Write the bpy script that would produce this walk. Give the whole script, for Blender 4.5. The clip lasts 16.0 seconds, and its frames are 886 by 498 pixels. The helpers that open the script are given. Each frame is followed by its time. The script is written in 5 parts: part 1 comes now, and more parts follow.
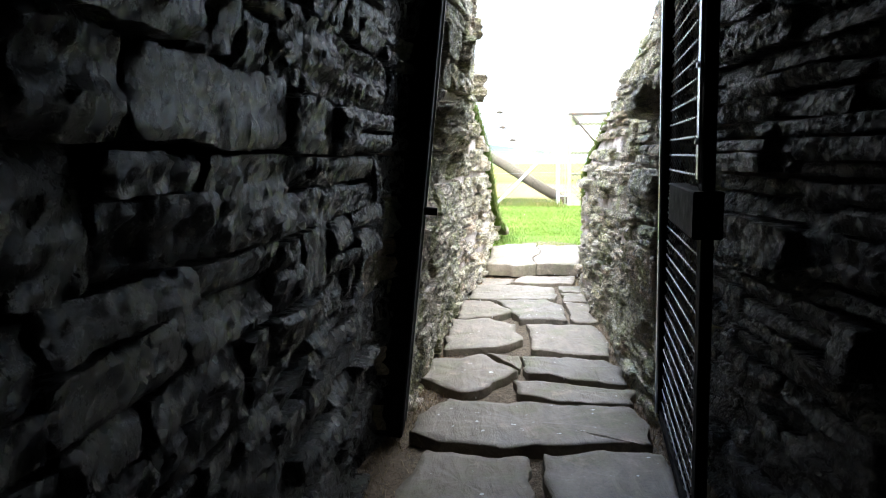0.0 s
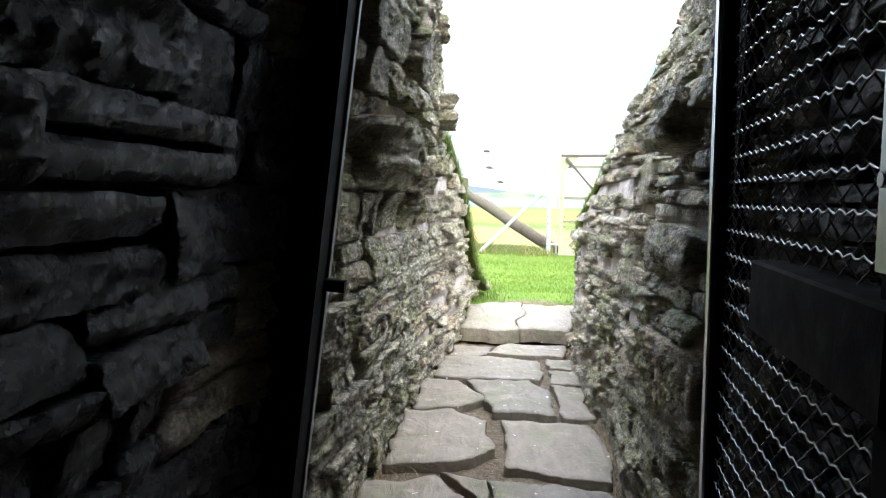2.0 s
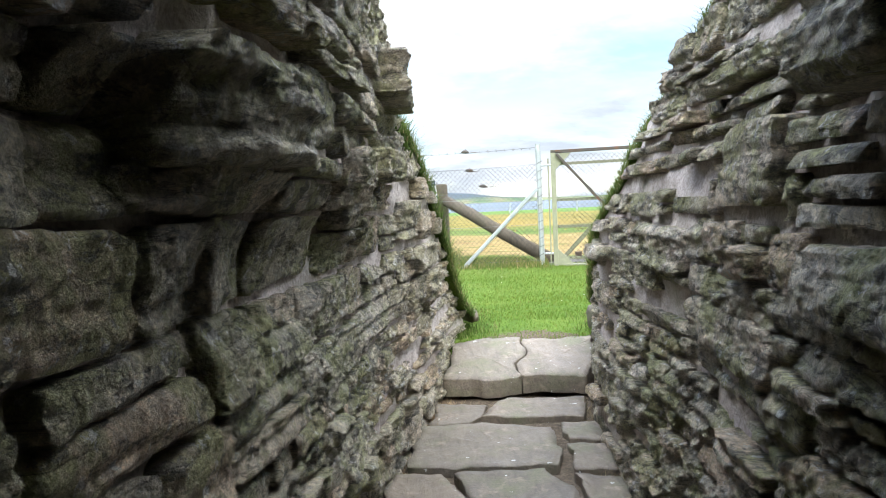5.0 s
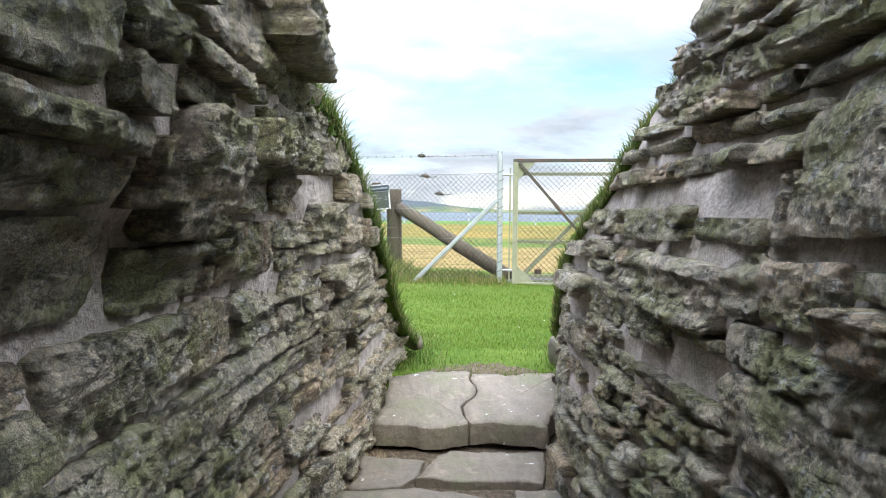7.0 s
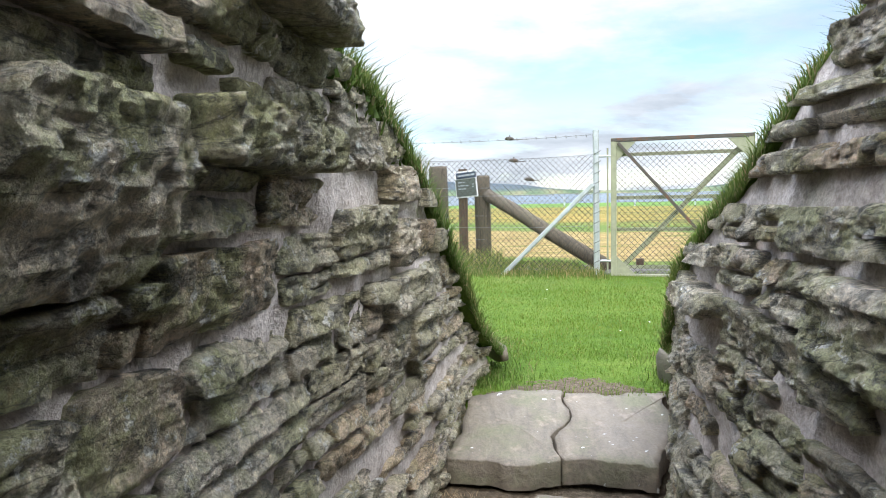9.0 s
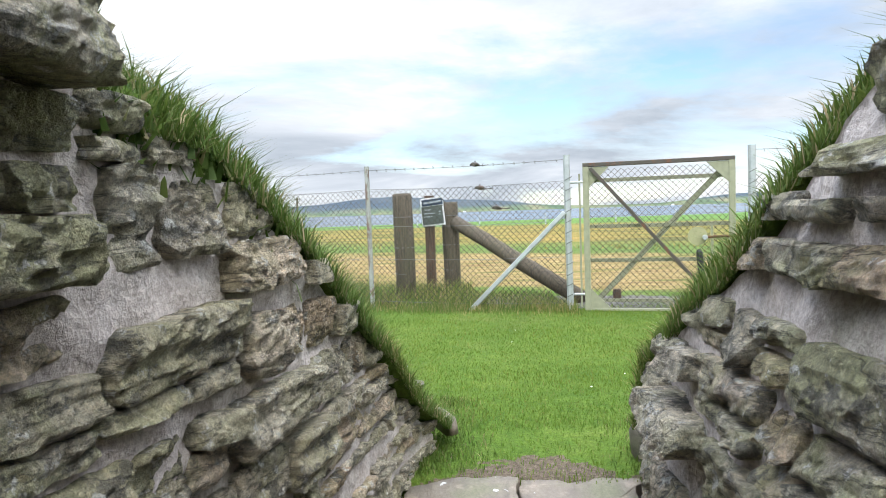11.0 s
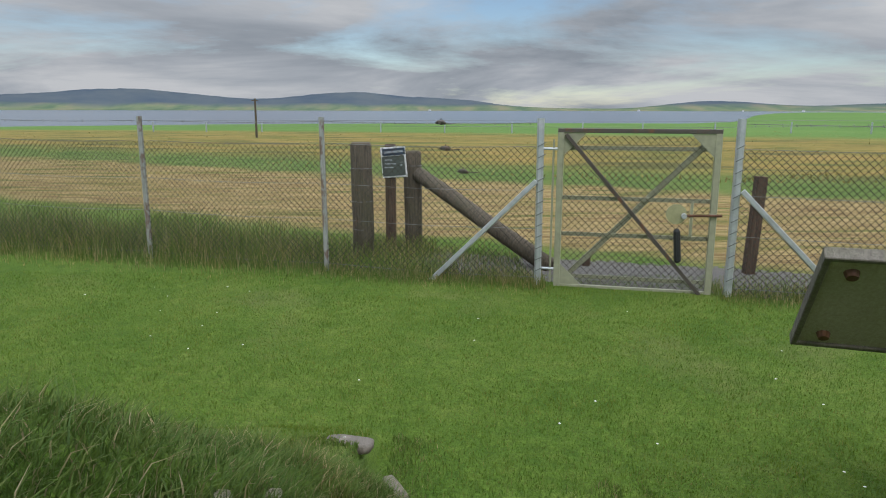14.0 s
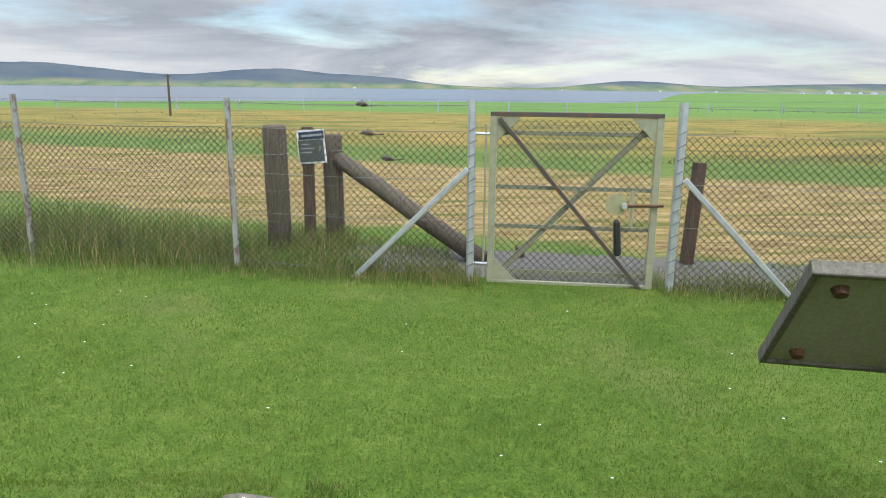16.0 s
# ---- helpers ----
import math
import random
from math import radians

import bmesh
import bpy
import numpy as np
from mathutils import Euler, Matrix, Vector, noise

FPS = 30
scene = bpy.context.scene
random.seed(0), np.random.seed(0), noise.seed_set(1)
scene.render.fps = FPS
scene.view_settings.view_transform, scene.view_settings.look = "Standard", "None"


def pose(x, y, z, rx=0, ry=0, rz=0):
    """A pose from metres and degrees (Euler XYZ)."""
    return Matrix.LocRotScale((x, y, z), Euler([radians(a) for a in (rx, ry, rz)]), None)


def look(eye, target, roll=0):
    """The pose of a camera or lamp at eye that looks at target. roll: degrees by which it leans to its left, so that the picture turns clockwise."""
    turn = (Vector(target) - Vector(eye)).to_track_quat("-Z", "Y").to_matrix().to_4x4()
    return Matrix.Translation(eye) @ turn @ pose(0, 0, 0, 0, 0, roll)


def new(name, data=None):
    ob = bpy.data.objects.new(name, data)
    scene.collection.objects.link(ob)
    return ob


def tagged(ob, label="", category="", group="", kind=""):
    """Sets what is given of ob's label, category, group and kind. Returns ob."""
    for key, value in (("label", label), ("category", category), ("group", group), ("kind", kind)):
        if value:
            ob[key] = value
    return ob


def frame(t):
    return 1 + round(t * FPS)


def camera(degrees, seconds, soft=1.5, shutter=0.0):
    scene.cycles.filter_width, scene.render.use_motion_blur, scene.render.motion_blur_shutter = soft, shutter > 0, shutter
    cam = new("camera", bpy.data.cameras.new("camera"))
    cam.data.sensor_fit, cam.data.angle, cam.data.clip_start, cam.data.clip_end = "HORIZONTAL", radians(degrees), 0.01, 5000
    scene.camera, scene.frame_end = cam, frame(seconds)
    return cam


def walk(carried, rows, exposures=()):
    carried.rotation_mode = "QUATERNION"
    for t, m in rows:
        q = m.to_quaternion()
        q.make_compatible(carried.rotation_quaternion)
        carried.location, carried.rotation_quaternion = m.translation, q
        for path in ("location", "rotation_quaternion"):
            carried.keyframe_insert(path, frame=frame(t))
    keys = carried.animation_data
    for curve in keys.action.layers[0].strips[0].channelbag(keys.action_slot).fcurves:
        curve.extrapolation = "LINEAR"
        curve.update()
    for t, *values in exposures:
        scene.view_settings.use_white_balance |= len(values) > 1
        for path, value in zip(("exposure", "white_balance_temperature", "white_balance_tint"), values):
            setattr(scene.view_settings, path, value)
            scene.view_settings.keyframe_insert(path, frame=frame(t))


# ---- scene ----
cam = camera(65.1, 16.0, 1.0)
PATH = [
    (0, (0.288, -0.252, 1.055), (0.193, 1.729, 0.787), -0.7),
    (0.5, (0.359, 0.007, 1.034), (0.231, 1.992, 0.813), 0.6),
    (1, (0.445, 0.252, 1.038), (0.345, 2.239, 0.822), -0.6),
    (1.5, (0.364, 0.539, 1.048), (0.323, 2.53, 0.856), 0.5),
    (2, (0.421, 0.778, 1.056), (0.351, 2.772, 0.904), 1.1),
    (2.5, (0.472, 1.016, 1.041), (0.349, 3.01, 0.912), 0.0),
    (3, (0.451, 1.23, 1.046), (0.402, 3.221, 0.864), -0.3),
    (3.5, (0.442, 1.389, 1.053), (0.372, 3.378, 0.846), -0.9),
    (4, (0.440, 1.546, 1.057), (0.219, 3.528, 0.869), -1.2),
    (4.5, (0.440, 1.795, 1.048), (0.262, 3.785, 0.905), -1.0),
    (5, (0.472, 2.007, 1.072), (0.441, 4.003, 0.943), -2.6),
    (5.2, (0.493, 2.087, 1.071), (0.518, 4.083, 0.947), -5.5),
    (7.3, (0.548, 2.779, 1.068), (0.663, 4.771, 0.961), 1.4),
    (7.5, (0.546, 2.827, 1.063), (0.677, 4.817, 0.948), 1.8),
    (8, (0.513, 2.955, 1.102), (0.653, 4.944, 0.981), 2.8),
    (8.5, (0.594, 3.095, 1.099), (0.643, 5.089, 0.967), 3.1),
    (9, (0.622, 3.222, 1.113), (0.439, 5.21, 0.96), -1.1),
    (9.5, (0.646, 3.368, 1.127), (0.557, 5.359, 0.947), -2.4),
    (9.7, (0.662, 3.416, 1.167), (0.598, 5.409, 0.999), -3.3),
    (11.8, (0.827, 3.99, 1.269), (0.662, 5.981, 1.168), -1.1),
    (12, (0.812, 4.043, 1.291), (0.749, 6.039, 1.18), -0.2),
    (12.5, (0.783, 4.144, 1.432), (0.767, 6.142, 1.344), 0.2),
    (13, (0.76, 4.246, 1.573), (0.746, 6.246, 1.547), -1.1),
    (13.5, (0.772, 4.275, 1.725), (0.748, 6.269, 1.568), -1.7),
    (14, (0.789, 4.33, 1.807), (0.757, 6.291, 1.414), 0.1),
    (14.5, (0.742, 4.441, 1.85), (0.935, 6.369, 1.353), 2.1),
    (15, (0.75, 4.528, 1.86), (1.066, 6.434, 1.342), 1.2),
    (15.5, (0.842, 4.687, 1.862), (1.069, 6.617, 1.388), 0.2),
    (16, (0.812, 4.875, 1.827), (0.988, 6.816, 1.376), 0.6),
]
EXPOSURES = [(0.0, 2.1), (1.0, 1.9), (2.0, 1.7), (3.0, 1.55), (4.0, 1.3), (5.0, 0.92), (7.5, 0.68), (9.5, 0.63), (12.0, 0.1), (12.5, -0.17), (13.5, -0.65), (14.0, -0.65), (14.5, -0.35), (15.0, -0.18), (16.0, -0.1)]
walk(cam, [(t, look(eye, target, roll)) for t, eye, target, roll in PATH], EXPOSURES)

# ---- world and sun ----
SUN_FROM = Vector((0.16, -0.74, 0.65)).normalized()
world = bpy.data.worlds.new("world")
scene.world = world
world.use_nodes = True
wt = world.node_tree
wt.nodes.clear()


def wnode(kind, **kw):
    n = wt.nodes.new(kind)
    for k, v in kw.items():
        n.inputs[k].default_value = v
    return n


w_out = wnode("ShaderNodeOutputWorld")
w_bg = wnode("ShaderNodeBackground", Strength=1.0)
w_sky = wnode("ShaderNodeTexSky")
w_sky.sky_type, w_sky.sun_disc = "NISHITA", False
w_sky.sun_elevation = math.asin(SUN_FROM.z)
w_sky.sun_rotation = math.atan2(SUN_FROM.x, SUN_FROM.y)
w_sky.air_density, w_sky.dust_density = 1.0, 0.1
w_geo = wnode("ShaderNodeTexCoord")
w_sep = wnode("ShaderNodeSeparateXYZ")
wt.links.new(w_geo.outputs["Generated"], w_sep.inputs[0])
# cloud deck: the direction is laid out on a plane overhead
w_zz = wnode("ShaderNodeMath")
w_zz.operation = "MAXIMUM"
w_zz.inputs[1].default_value = 0.0
wt.links.new(w_sep.outputs["Z"], w_zz.inputs[0])
w_za = wnode("ShaderNodeMath")
w_za.operation = "ADD"
w_za.inputs[1].default_value = 0.17
wt.links.new(w_zz.outputs[0], w_za.inputs[0])
w_div = [wnode("ShaderNodeMath"), wnode("ShaderNodeMath")]
for d, ax in zip(w_div, "XY"):
    d.operation = "DIVIDE"
    wt.links.new(w_sep.outputs[ax], d.inputs[0])
    wt.links.new(w_za.outputs[0], d.inputs[1])
w_com = wnode("ShaderNodeCombineXYZ")
wt.links.new(w_div[0].outputs[0], w_com.inputs[0])
wt.links.new(w_div[1].outputs[0], w_com.inputs[1])


def wramp(stops, source):
    r = wt.nodes.new("ShaderNodeValToRGB")
    el = r.color_ramp.elements
    while len(el) < len(stops):
        el.new(0.5)
    for e, (p, c) in zip(el, stops):
        e.position, e.color = p, (*c, 1) if len(c) == 3 else c
    wt.links.new(source, r.inputs[0])
    return r


w_n1 = wnode("ShaderNodeTexNoise", Scale=0.62, Detail=10.0, Roughness=0.60, Distortion=0.3)
w_n2 = wnode("ShaderNodeTexNoise", Scale=0.55, Detail=9.0, Roughness=0.58, Distortion=0.4)
w_map = wnode("ShaderNodeMapping")
w_map.inputs["Location"].default_value = (3.1, 1.7, 4.0)
w_map.inputs["Scale"].default_value = (0.9, 1.1, 1.0)
wt.links.new(w_com.outputs[0], w_map.inputs[0])
wt.links.new(w_map.outputs[0], w_n1.inputs["Vector"])
w_map2 = wnode("ShaderNodeMapping")
w_map2.inputs["Location"].default_value = (11.0, 6.0, 1.0)
wt.links.new(w_map.outputs[0], w_map2.inputs[0])
wt.links.new(w_map2.outputs[0], w_n2.inputs["Vector"])
w_cover = wramp([(0.33, (0.0, 0.0, 0.0)), (0.50, (1.0, 1.0, 1.0))], w_n1.outputs["Fac"])
w_shade = wramp([(0.36, (0.46, 0.52, 0.60)), (0.48, (0.655, 0.71, 0.79)), (0.61, (0.95, 0.98, 1.03))], w_n2.outputs["Fac"])
w_mul = wnode("ShaderNodeMix")
w_mul.data_type, w_mul.blend_type = "RGBA", "MULTIPLY"
w_mul.inputs["Factor"].default_value = 1.0
wt.links.new(w_sky.outputs[0], w_mul.inputs["A"])
w_mul.inputs["B"].default_value = (0.125, 0.135, 0.15, 1)
w_mix = wnode("ShaderNodeMix")
w_mix.data_type = "RGBA"
wt.links.new(w_cover.outputs[0], w_mix.inputs["Factor"])
wt.links.new(w_mul.outputs["Result"], w_mix.inputs["A"])
wt.links.new(w_shade.outputs[0], w_mix.inputs["B"])
w_dot = wnode("ShaderNodeVectorMath")
w_dot.operation = "DOT_PRODUCT"
w_dot.inputs[1].default_value = SUN_FROM
wt.links.new(w_geo.outputs["Generated"], w_dot.inputs[0])


def wcalc(op, a, b):
    n = wnode("ShaderNodeMath")
    n.operation = op
    for i, v in enumerate((a, b)):
        if isinstance(v, (int, float)):
            n.inputs[i].default_value = v
        else:
            wt.links.new(v, n.inputs[i])
    return n.outputs[0]


w_lobe = wcalc("MULTIPLY", wcalc("POWER", wcalc("MAXIMUM", w_dot.outputs["Value"], 0.0), 3.0), 1.0)
w_high = wcalc("MULTIPLY", wcalc("POWER", w_zz.outputs[0], 3.0), 9.0)
wt.links.new(wcalc("ADD", wcalc("ADD", w_high, w_lobe), 0.86), w_bg.inputs["Strength"])
wt.links.new(w_mix.outputs["Result"], w_bg.inputs["Color"])
wt.links.new(w_bg.outputs[0], w_out.inputs[0])

sun = new("sun", bpy.data.lights.new("sun", "SUN"))
sun.data.energy, sun.data.angle, sun.data.color = 1.15, radians(9), (1.0, 0.95, 0.87)
sun.matrix_world = look(SUN_FROM * 30, (0, 0, 0))

# ---- plan ----
LEFT = ([-2.0, 0.0, 1.6, 2.15, 2.3, 2.9, 3.5, 4.4, 4.8, 5.3, 5.7, 6.1, 6.4, 6.6, 6.75], [-0.46, -0.38, -0.28, -0.23, -0.17, -0.09, -0.03, 0.04, 0.11, 0.20, 0.26, 0.31, 0.35, 0.395, 0.45])
RIGHT = ([-2.0, 0.0, 1.5, 2.1, 2.5, 2.9, 3.2, 3.8, 4.6, 5.3, 5.6, 6.0, 6.3, 6.5], [1.02, 0.99, 0.97, 0.94, 0.91, 0.93, 0.95, 1.02, 1.03, 1.07, 1.13, 1.22, 1.30, 1.40])
LEFT_TOP = ([-2, 3.0, 3.7, 4.35, 4.6, 4.66, 5.0, 5.35, 5.7, 6.1, 6.6, 6.75], [2.3, 2.1, 1.87, 1.68, 1.60, 1.46, 1.36, 1.19, 0.97, 0.76, 0.42, 0.30])
RIGHT_TOP = ([-2, 2.6, 3.2, 4.0, 4.4, 4.65, 4.85, 5.0, 5.2, 5.5, 5.85, 6.1, 6.4, 6.5], [2.3, 2.25, 2.05, 1.71, 1.52, 1.34, 1.19, 1.11, 1.01, 0.87, 0.68, 0.55, 0.40, 0.34])


def slant(y):
    """The passage runs a little askew to the y axis."""
    return 0.0137 * (10.3 - y)


def face_left(y, z):
    lean = np.interp(y, [2.0, 3.2, 4.2, 5.0, 6.0], [0.10, 0.10, 0.08, 0.07, 0.04])
    hollow = 0.065 * np.exp(-(((y - 3.35) / 0.5) ** 2) - ((z - 0.95) / 0.12) ** 2)
    cave = 0.09 * np.exp(-(((y - 2.72) / 0.16) ** 2) - ((z - 1.17) / 0.10) ** 2)
    brow = 0.04 * np.exp(-(((y - 3.4) / 0.8) ** 2)) * np.clip((z - 1.04) / 0.12, 0, 1)
    back = 0.13 * np.maximum(0, z - 1.1) * np.clip((y - 4.4) / 0.4, 0, 1)
    return np.interp(y, *LEFT) + slant(y) + lean * z - hollow - cave + brow - back


def face_right(y, z):
    return np.interp(y, *RIGHT) + slant(y) + 0.03 * z + 0.15 * np.maximum(0.0, z - 0.9) * np.clip((y - 2.3) / 0.8, 0, 1)


def top_left(y):
    return float(np.interp(y, *LEFT_TOP))


def top_right(y):
    return float(np.interp(y, *RIGHT_TOP))


FENCE_A, FENCE_B = Vector((-2.42, 11.47, 0)), Vector((1.54, 10.40, 0))
SHORE = ([-60, -27, 18, 22, 26, 60], [150, 165, 195, 230, 1500, 1800])


def lawn_height(x, y):
    z = float(np.interp(y, [5.5, 6.4, 8.0, 10.5, 14, 60], [0.17, 0.18, 0.22, 0.27, 0.22, 0.15]))
    d = math.hypot(x, y)
    if d > 50:
        shore = float(np.interp(math.degrees(math.atan2(x - 0.8, y - 4.9)), *SHORE)) if y > 0 else 1e6
        z = float(np.interp(d, [50, shore * 0.97, shore * 1.06], [0.15, -1.35, -4.0]))
    return z + 0.02 * noise.noise((x * 0.9, y * 0.9, 3.0)) * min(1, 60 / max(d, 1))


def ground_height(x, y):
    """Lawn, the mound on both sides, and the trench of the passage."""
    z = lawn_height(x, y)
    if y < 8.2:
        nz = noise.noise((x * 1.3, y * 1.3, 9.0)) * 0.05 + noise.noise((x * 4, y * 4, 2.0)) * 0.025
        xl, xr = face_left(min(y, 6.75), 0.6), face_right(min(y, 6.5), top_right(min(y, 6.5)))
        if x < xl - 0.13:
            out = min(1, (xl - 0.13 - x) / 3.0)
            h = float(np.interp(y - 0.25 * out, LEFT_TOP[0] + [7.0, 7.3, 7.6], LEFT_TOP[1] + [0.40, 0.34, z]))
            if y < 7.6:
                z = max(z, h + nz + (0.12 - 0.10 * out) * min(1, max(0, (7.2 - y) / 0.7)))
        elif x > xr + 0.13:
            out = min(1, (x - xr - 0.13) / 3.0)
            h = float(np.interp(y - 0.2 * out, RIGHT_TOP[0] + [6.9, 7.3], RIGHT_TOP[1] + [0.24, z]))
            if y < 7.3:
                z = max(z, h + nz + 0.11 * min(1, max(0, (7.0 - y) / 0.7)))
        elif y < 5.95:
            z = -0.035 + 0.012 * noise.noise((x * 9, y * 9, 5.0))
        elif y < 6.42:
            z = 0.02
    return z


# ---- materials ----
class Nodes:
    """A node material in the making."""

    def __init__(self, name):
        self.m = bpy.data.materials.new(name)
        self.m.use_nodes = True
        self.t = self.m.node_tree
        self.bsdf = self.t.nodes["Principled BSDF"]
        self.pos = self.t.nodes.new("ShaderNodeNewGeometry")
        self.obj = self.t.nodes.new("ShaderNodeTexCoord")
        self.info = self.t.nodes.new("ShaderNodeObjectInfo")

    def link(self, a, b):
        self.t.links.new(a, b)

    def scaled(self, source, scale, offset=(0, 0, 0)):
        n = self.t.nodes.new("ShaderNodeMapping")
        n.inputs["Scale"].default_value = scale
        n.inputs["Location"].default_value = offset
        self.link(source, n.inputs[0])
        return n.outputs[0]

    def noise(self, scale, detail=5.0, rough=0.6, vector=None, distortion=0.0):
        n = self.t.nodes.new("ShaderNodeTexNoise")
        n.inputs["Scale"].default_value, n.inputs["Detail"].default_value = scale, detail
        n.inputs["Roughness"].default_value, n.inputs["Distortion"].default_value = rough, distortion
        self.link(vector if vector is not None else self.pos.outputs["Position"], n.inputs["Vector"])
        return n.outputs["Fac"]

    def voronoi(self, scale, vector=None):
        n = self.t.nodes.new("ShaderNodeTexVoronoi")
        n.inputs["Scale"].default_value = scale
        self.link(vector if vector is not None else self.pos.outputs["Position"], n.inputs["Vector"])
        return n.outputs["Distance"]

    def ramp(self, source, stops):
        r = self.t.nodes.new("ShaderNodeValToRGB")
        el = r.color_ramp.elements
        while len(el) < len(stops):
            el.new(0.5)
        for e, (p, c) in zip(el, stops):
            e.position, e.color = p, (c, c, c, 1) if isinstance(c, (int, float)) else (*c, 1)
        self.link(source, r.inputs[0])
        return r.outputs[0]

    def mix(self, fac, a, b, blend="MIX"):
        n = self.t.nodes.new("ShaderNodeMix")
        n.data_type, n.blend_type = "RGBA", blend
        for value, key in ((fac, "Factor"), (a, "A"), (b, "B")):
            if isinstance(value, (int, float)):
                n.inputs[key].default_value = value if key == "Factor" else (value, value, value, 1)
            elif isinstance(value, tuple):
                n.inputs[key].default_value = (*value, 1)
            else:
                self.link(value, n.inputs[key])
        return n.outputs["Result"]

    def calc(self, op, a, b=0.0, c=0.0):
        n = self.t.nodes.new("ShaderNodeMath")
        n.operation = op
        for i, v in enumerate((a, b, c)):
            if isinstance(v, (int, float)):
                n.inputs[i].default_value = v
            else:
                self.link(v, n.inputs[i])
        return n.outputs[0]

    def split(self, source):
        n = self.t.nodes.new("ShaderNodeSeparateXYZ")
        self.link(source, n.inputs[0])
        return n.outputs

    def done(self, colour, rough=0.85, bumps=(), metal=0.0, spec=0.5):
        if isinstance(colour, tuple):
            self.bsdf.inputs["Base Color"].default_value = (*colour, 1)
        else:
            self.link(colour, self.bsdf.inputs["Base Color"])
        if isinstance(rough, (int, float)):
            self.bsdf.inputs["Roughness"].default_value = rough
        else:
            self.link(rough, self.bsdf.inputs["Roughness"])
        self.bsdf.inputs["Metallic"].default_value = metal
        self.bsdf.inputs["Specular IOR Level"].default_value = spec
        last = None
        for height, strength, distance in bumps:
            b = self.t.nodes.new("ShaderNodeBump")
            b.inputs["Strength"].default_value, b.inputs["Distance"].default_value = strength, distance
            self.link(height, b.inputs["Height"])
            if last is not None:
                self.link(last, b.inputs["Normal"])
            last = b.outputs[0]
        if last is not None:
            self.link(last, self.bsdf.inputs["Normal"])
        return self.m


def stone_material(name, islands):
    n = Nodes(name)
    rnd = n.pos.outputs["Random Per Island"] if islands else n.info.outputs["Random"]
    base = n.mix(1.0, (1.44, 1.33, 1.16), n.ramp(rnd, [(0.0, (0.29, 0.268, 0.222)), (0.25, (0.42, 0.40, 0.35)), (0.5, (0.35, 0.333, 0.26)), (0.7, (0.46, 0.435, 0.385)), (0.88, (0.39, 0.31, 0.23)), (1.0, (0.48, 0.46, 0.425))]), "MULTIPLY")
    p = n.pos.outputs["Position"]
    strata = n.noise(4.0, 8, 0.72, n.scaled(p, (1.6, 1.6, 6)), 0.8)
    crack = n.calc("ABSOLUTE", n.calc("SUBTRACT", n.noise(3.0, 6, 0.6, n.scaled(p, (1.5, 1.5, 6.5), (3, 8, 2)), 0.5), 0.5))
    crack = n.ramp(crack, [(0.0, 0.0), (0.018, 1.0)])
    patch, pits = n.noise(6.0, 8, 0.68), n.noise(30.0, 8, 0.72)
    grain, fine = n.noise(65.0, 6, 0.75), n.noise(230.0, 3, 0.7)
    c = n.mix(n.ramp(strata, [(0.38, 0.0), (0.60, 1.0)]), n.mix(1.0, base, 0.6, "MULTIPLY"), base)
    wx, wy, wz = n.split(p)
    mr = n.t.nodes.new("ShaderNodeMapRange")
    mr.inputs["From Min"].default_value, mr.inputs["From Max"].default_value = 4.1, 5.1
    n.link(n.calc("ADD", wy, n.calc("MULTIPLY_ADD", n.noise(2.0, 4), 1.2, -0.6)), mr.inputs["Value"])
    bare = mr.outputs[0]
    c = n.mix(n.calc("MULTIPLY", n.ramp(patch, [(0.45, 0.0), (0.57, 0.8)]), n.calc("MULTIPLY_ADD", bare, -0.6, 1.0)), c, (0.27, 0.275, 0.115))
    c = n.mix(n.ramp(n.noise(11.0, 9, 0.72, n.scaled(p, (1, 1, 1.6), (7, 3, 1))), [(0.545, 0.0), (0.585, 0.8)]), c, (0.11, 0.10, 0.08))
    c = n.mix(n.ramp(n.noise(24.0, 8, 0.72, n.scaled(p, (1, 1, 1), (2, 9, 4))), [(0.58, 0.0), (0.615, 0.85)]), c, (0.56, 0.545, 0.50))
    c = n.mix(n.ramp(n.noise(15.0, 7, 0.7, n.scaled(p, (1, 1, 1), (1, 5, 8))), [(0.62, 0.0), (0.66, 0.6)]), c, (0.34, 0.27, 0.14))
    c = n.mix(0.75, c, n.mix(1.0, c, n.ramp(grain, [(0.32, 0.30), (0.5, 1.0), (0.68, 1.75)]), "MULTIPLY"))
    c = n.mix(0.5, c, n.mix(1.0, c, n.ramp(fine, [(0.3, 0.45), (0.7, 1.5)]), "MULTIPLY"))
    c = n.mix(1.0, c, n.ramp(crack, [(0.0, 0.35), (1.0, 1.0)]), "MULTIPLY")
    return n.done(c, n.ramp(patch, [(0.35, 0.36), (0.65, 0.75)]), [(crack, 0.6, 0.012), (strata, 0.8, 0.03), (pits, 1.0, 0.045), (grain, 1.0, 0.016)], spec=0.45)


M_STONE = stone_material("rubble_stone", False)


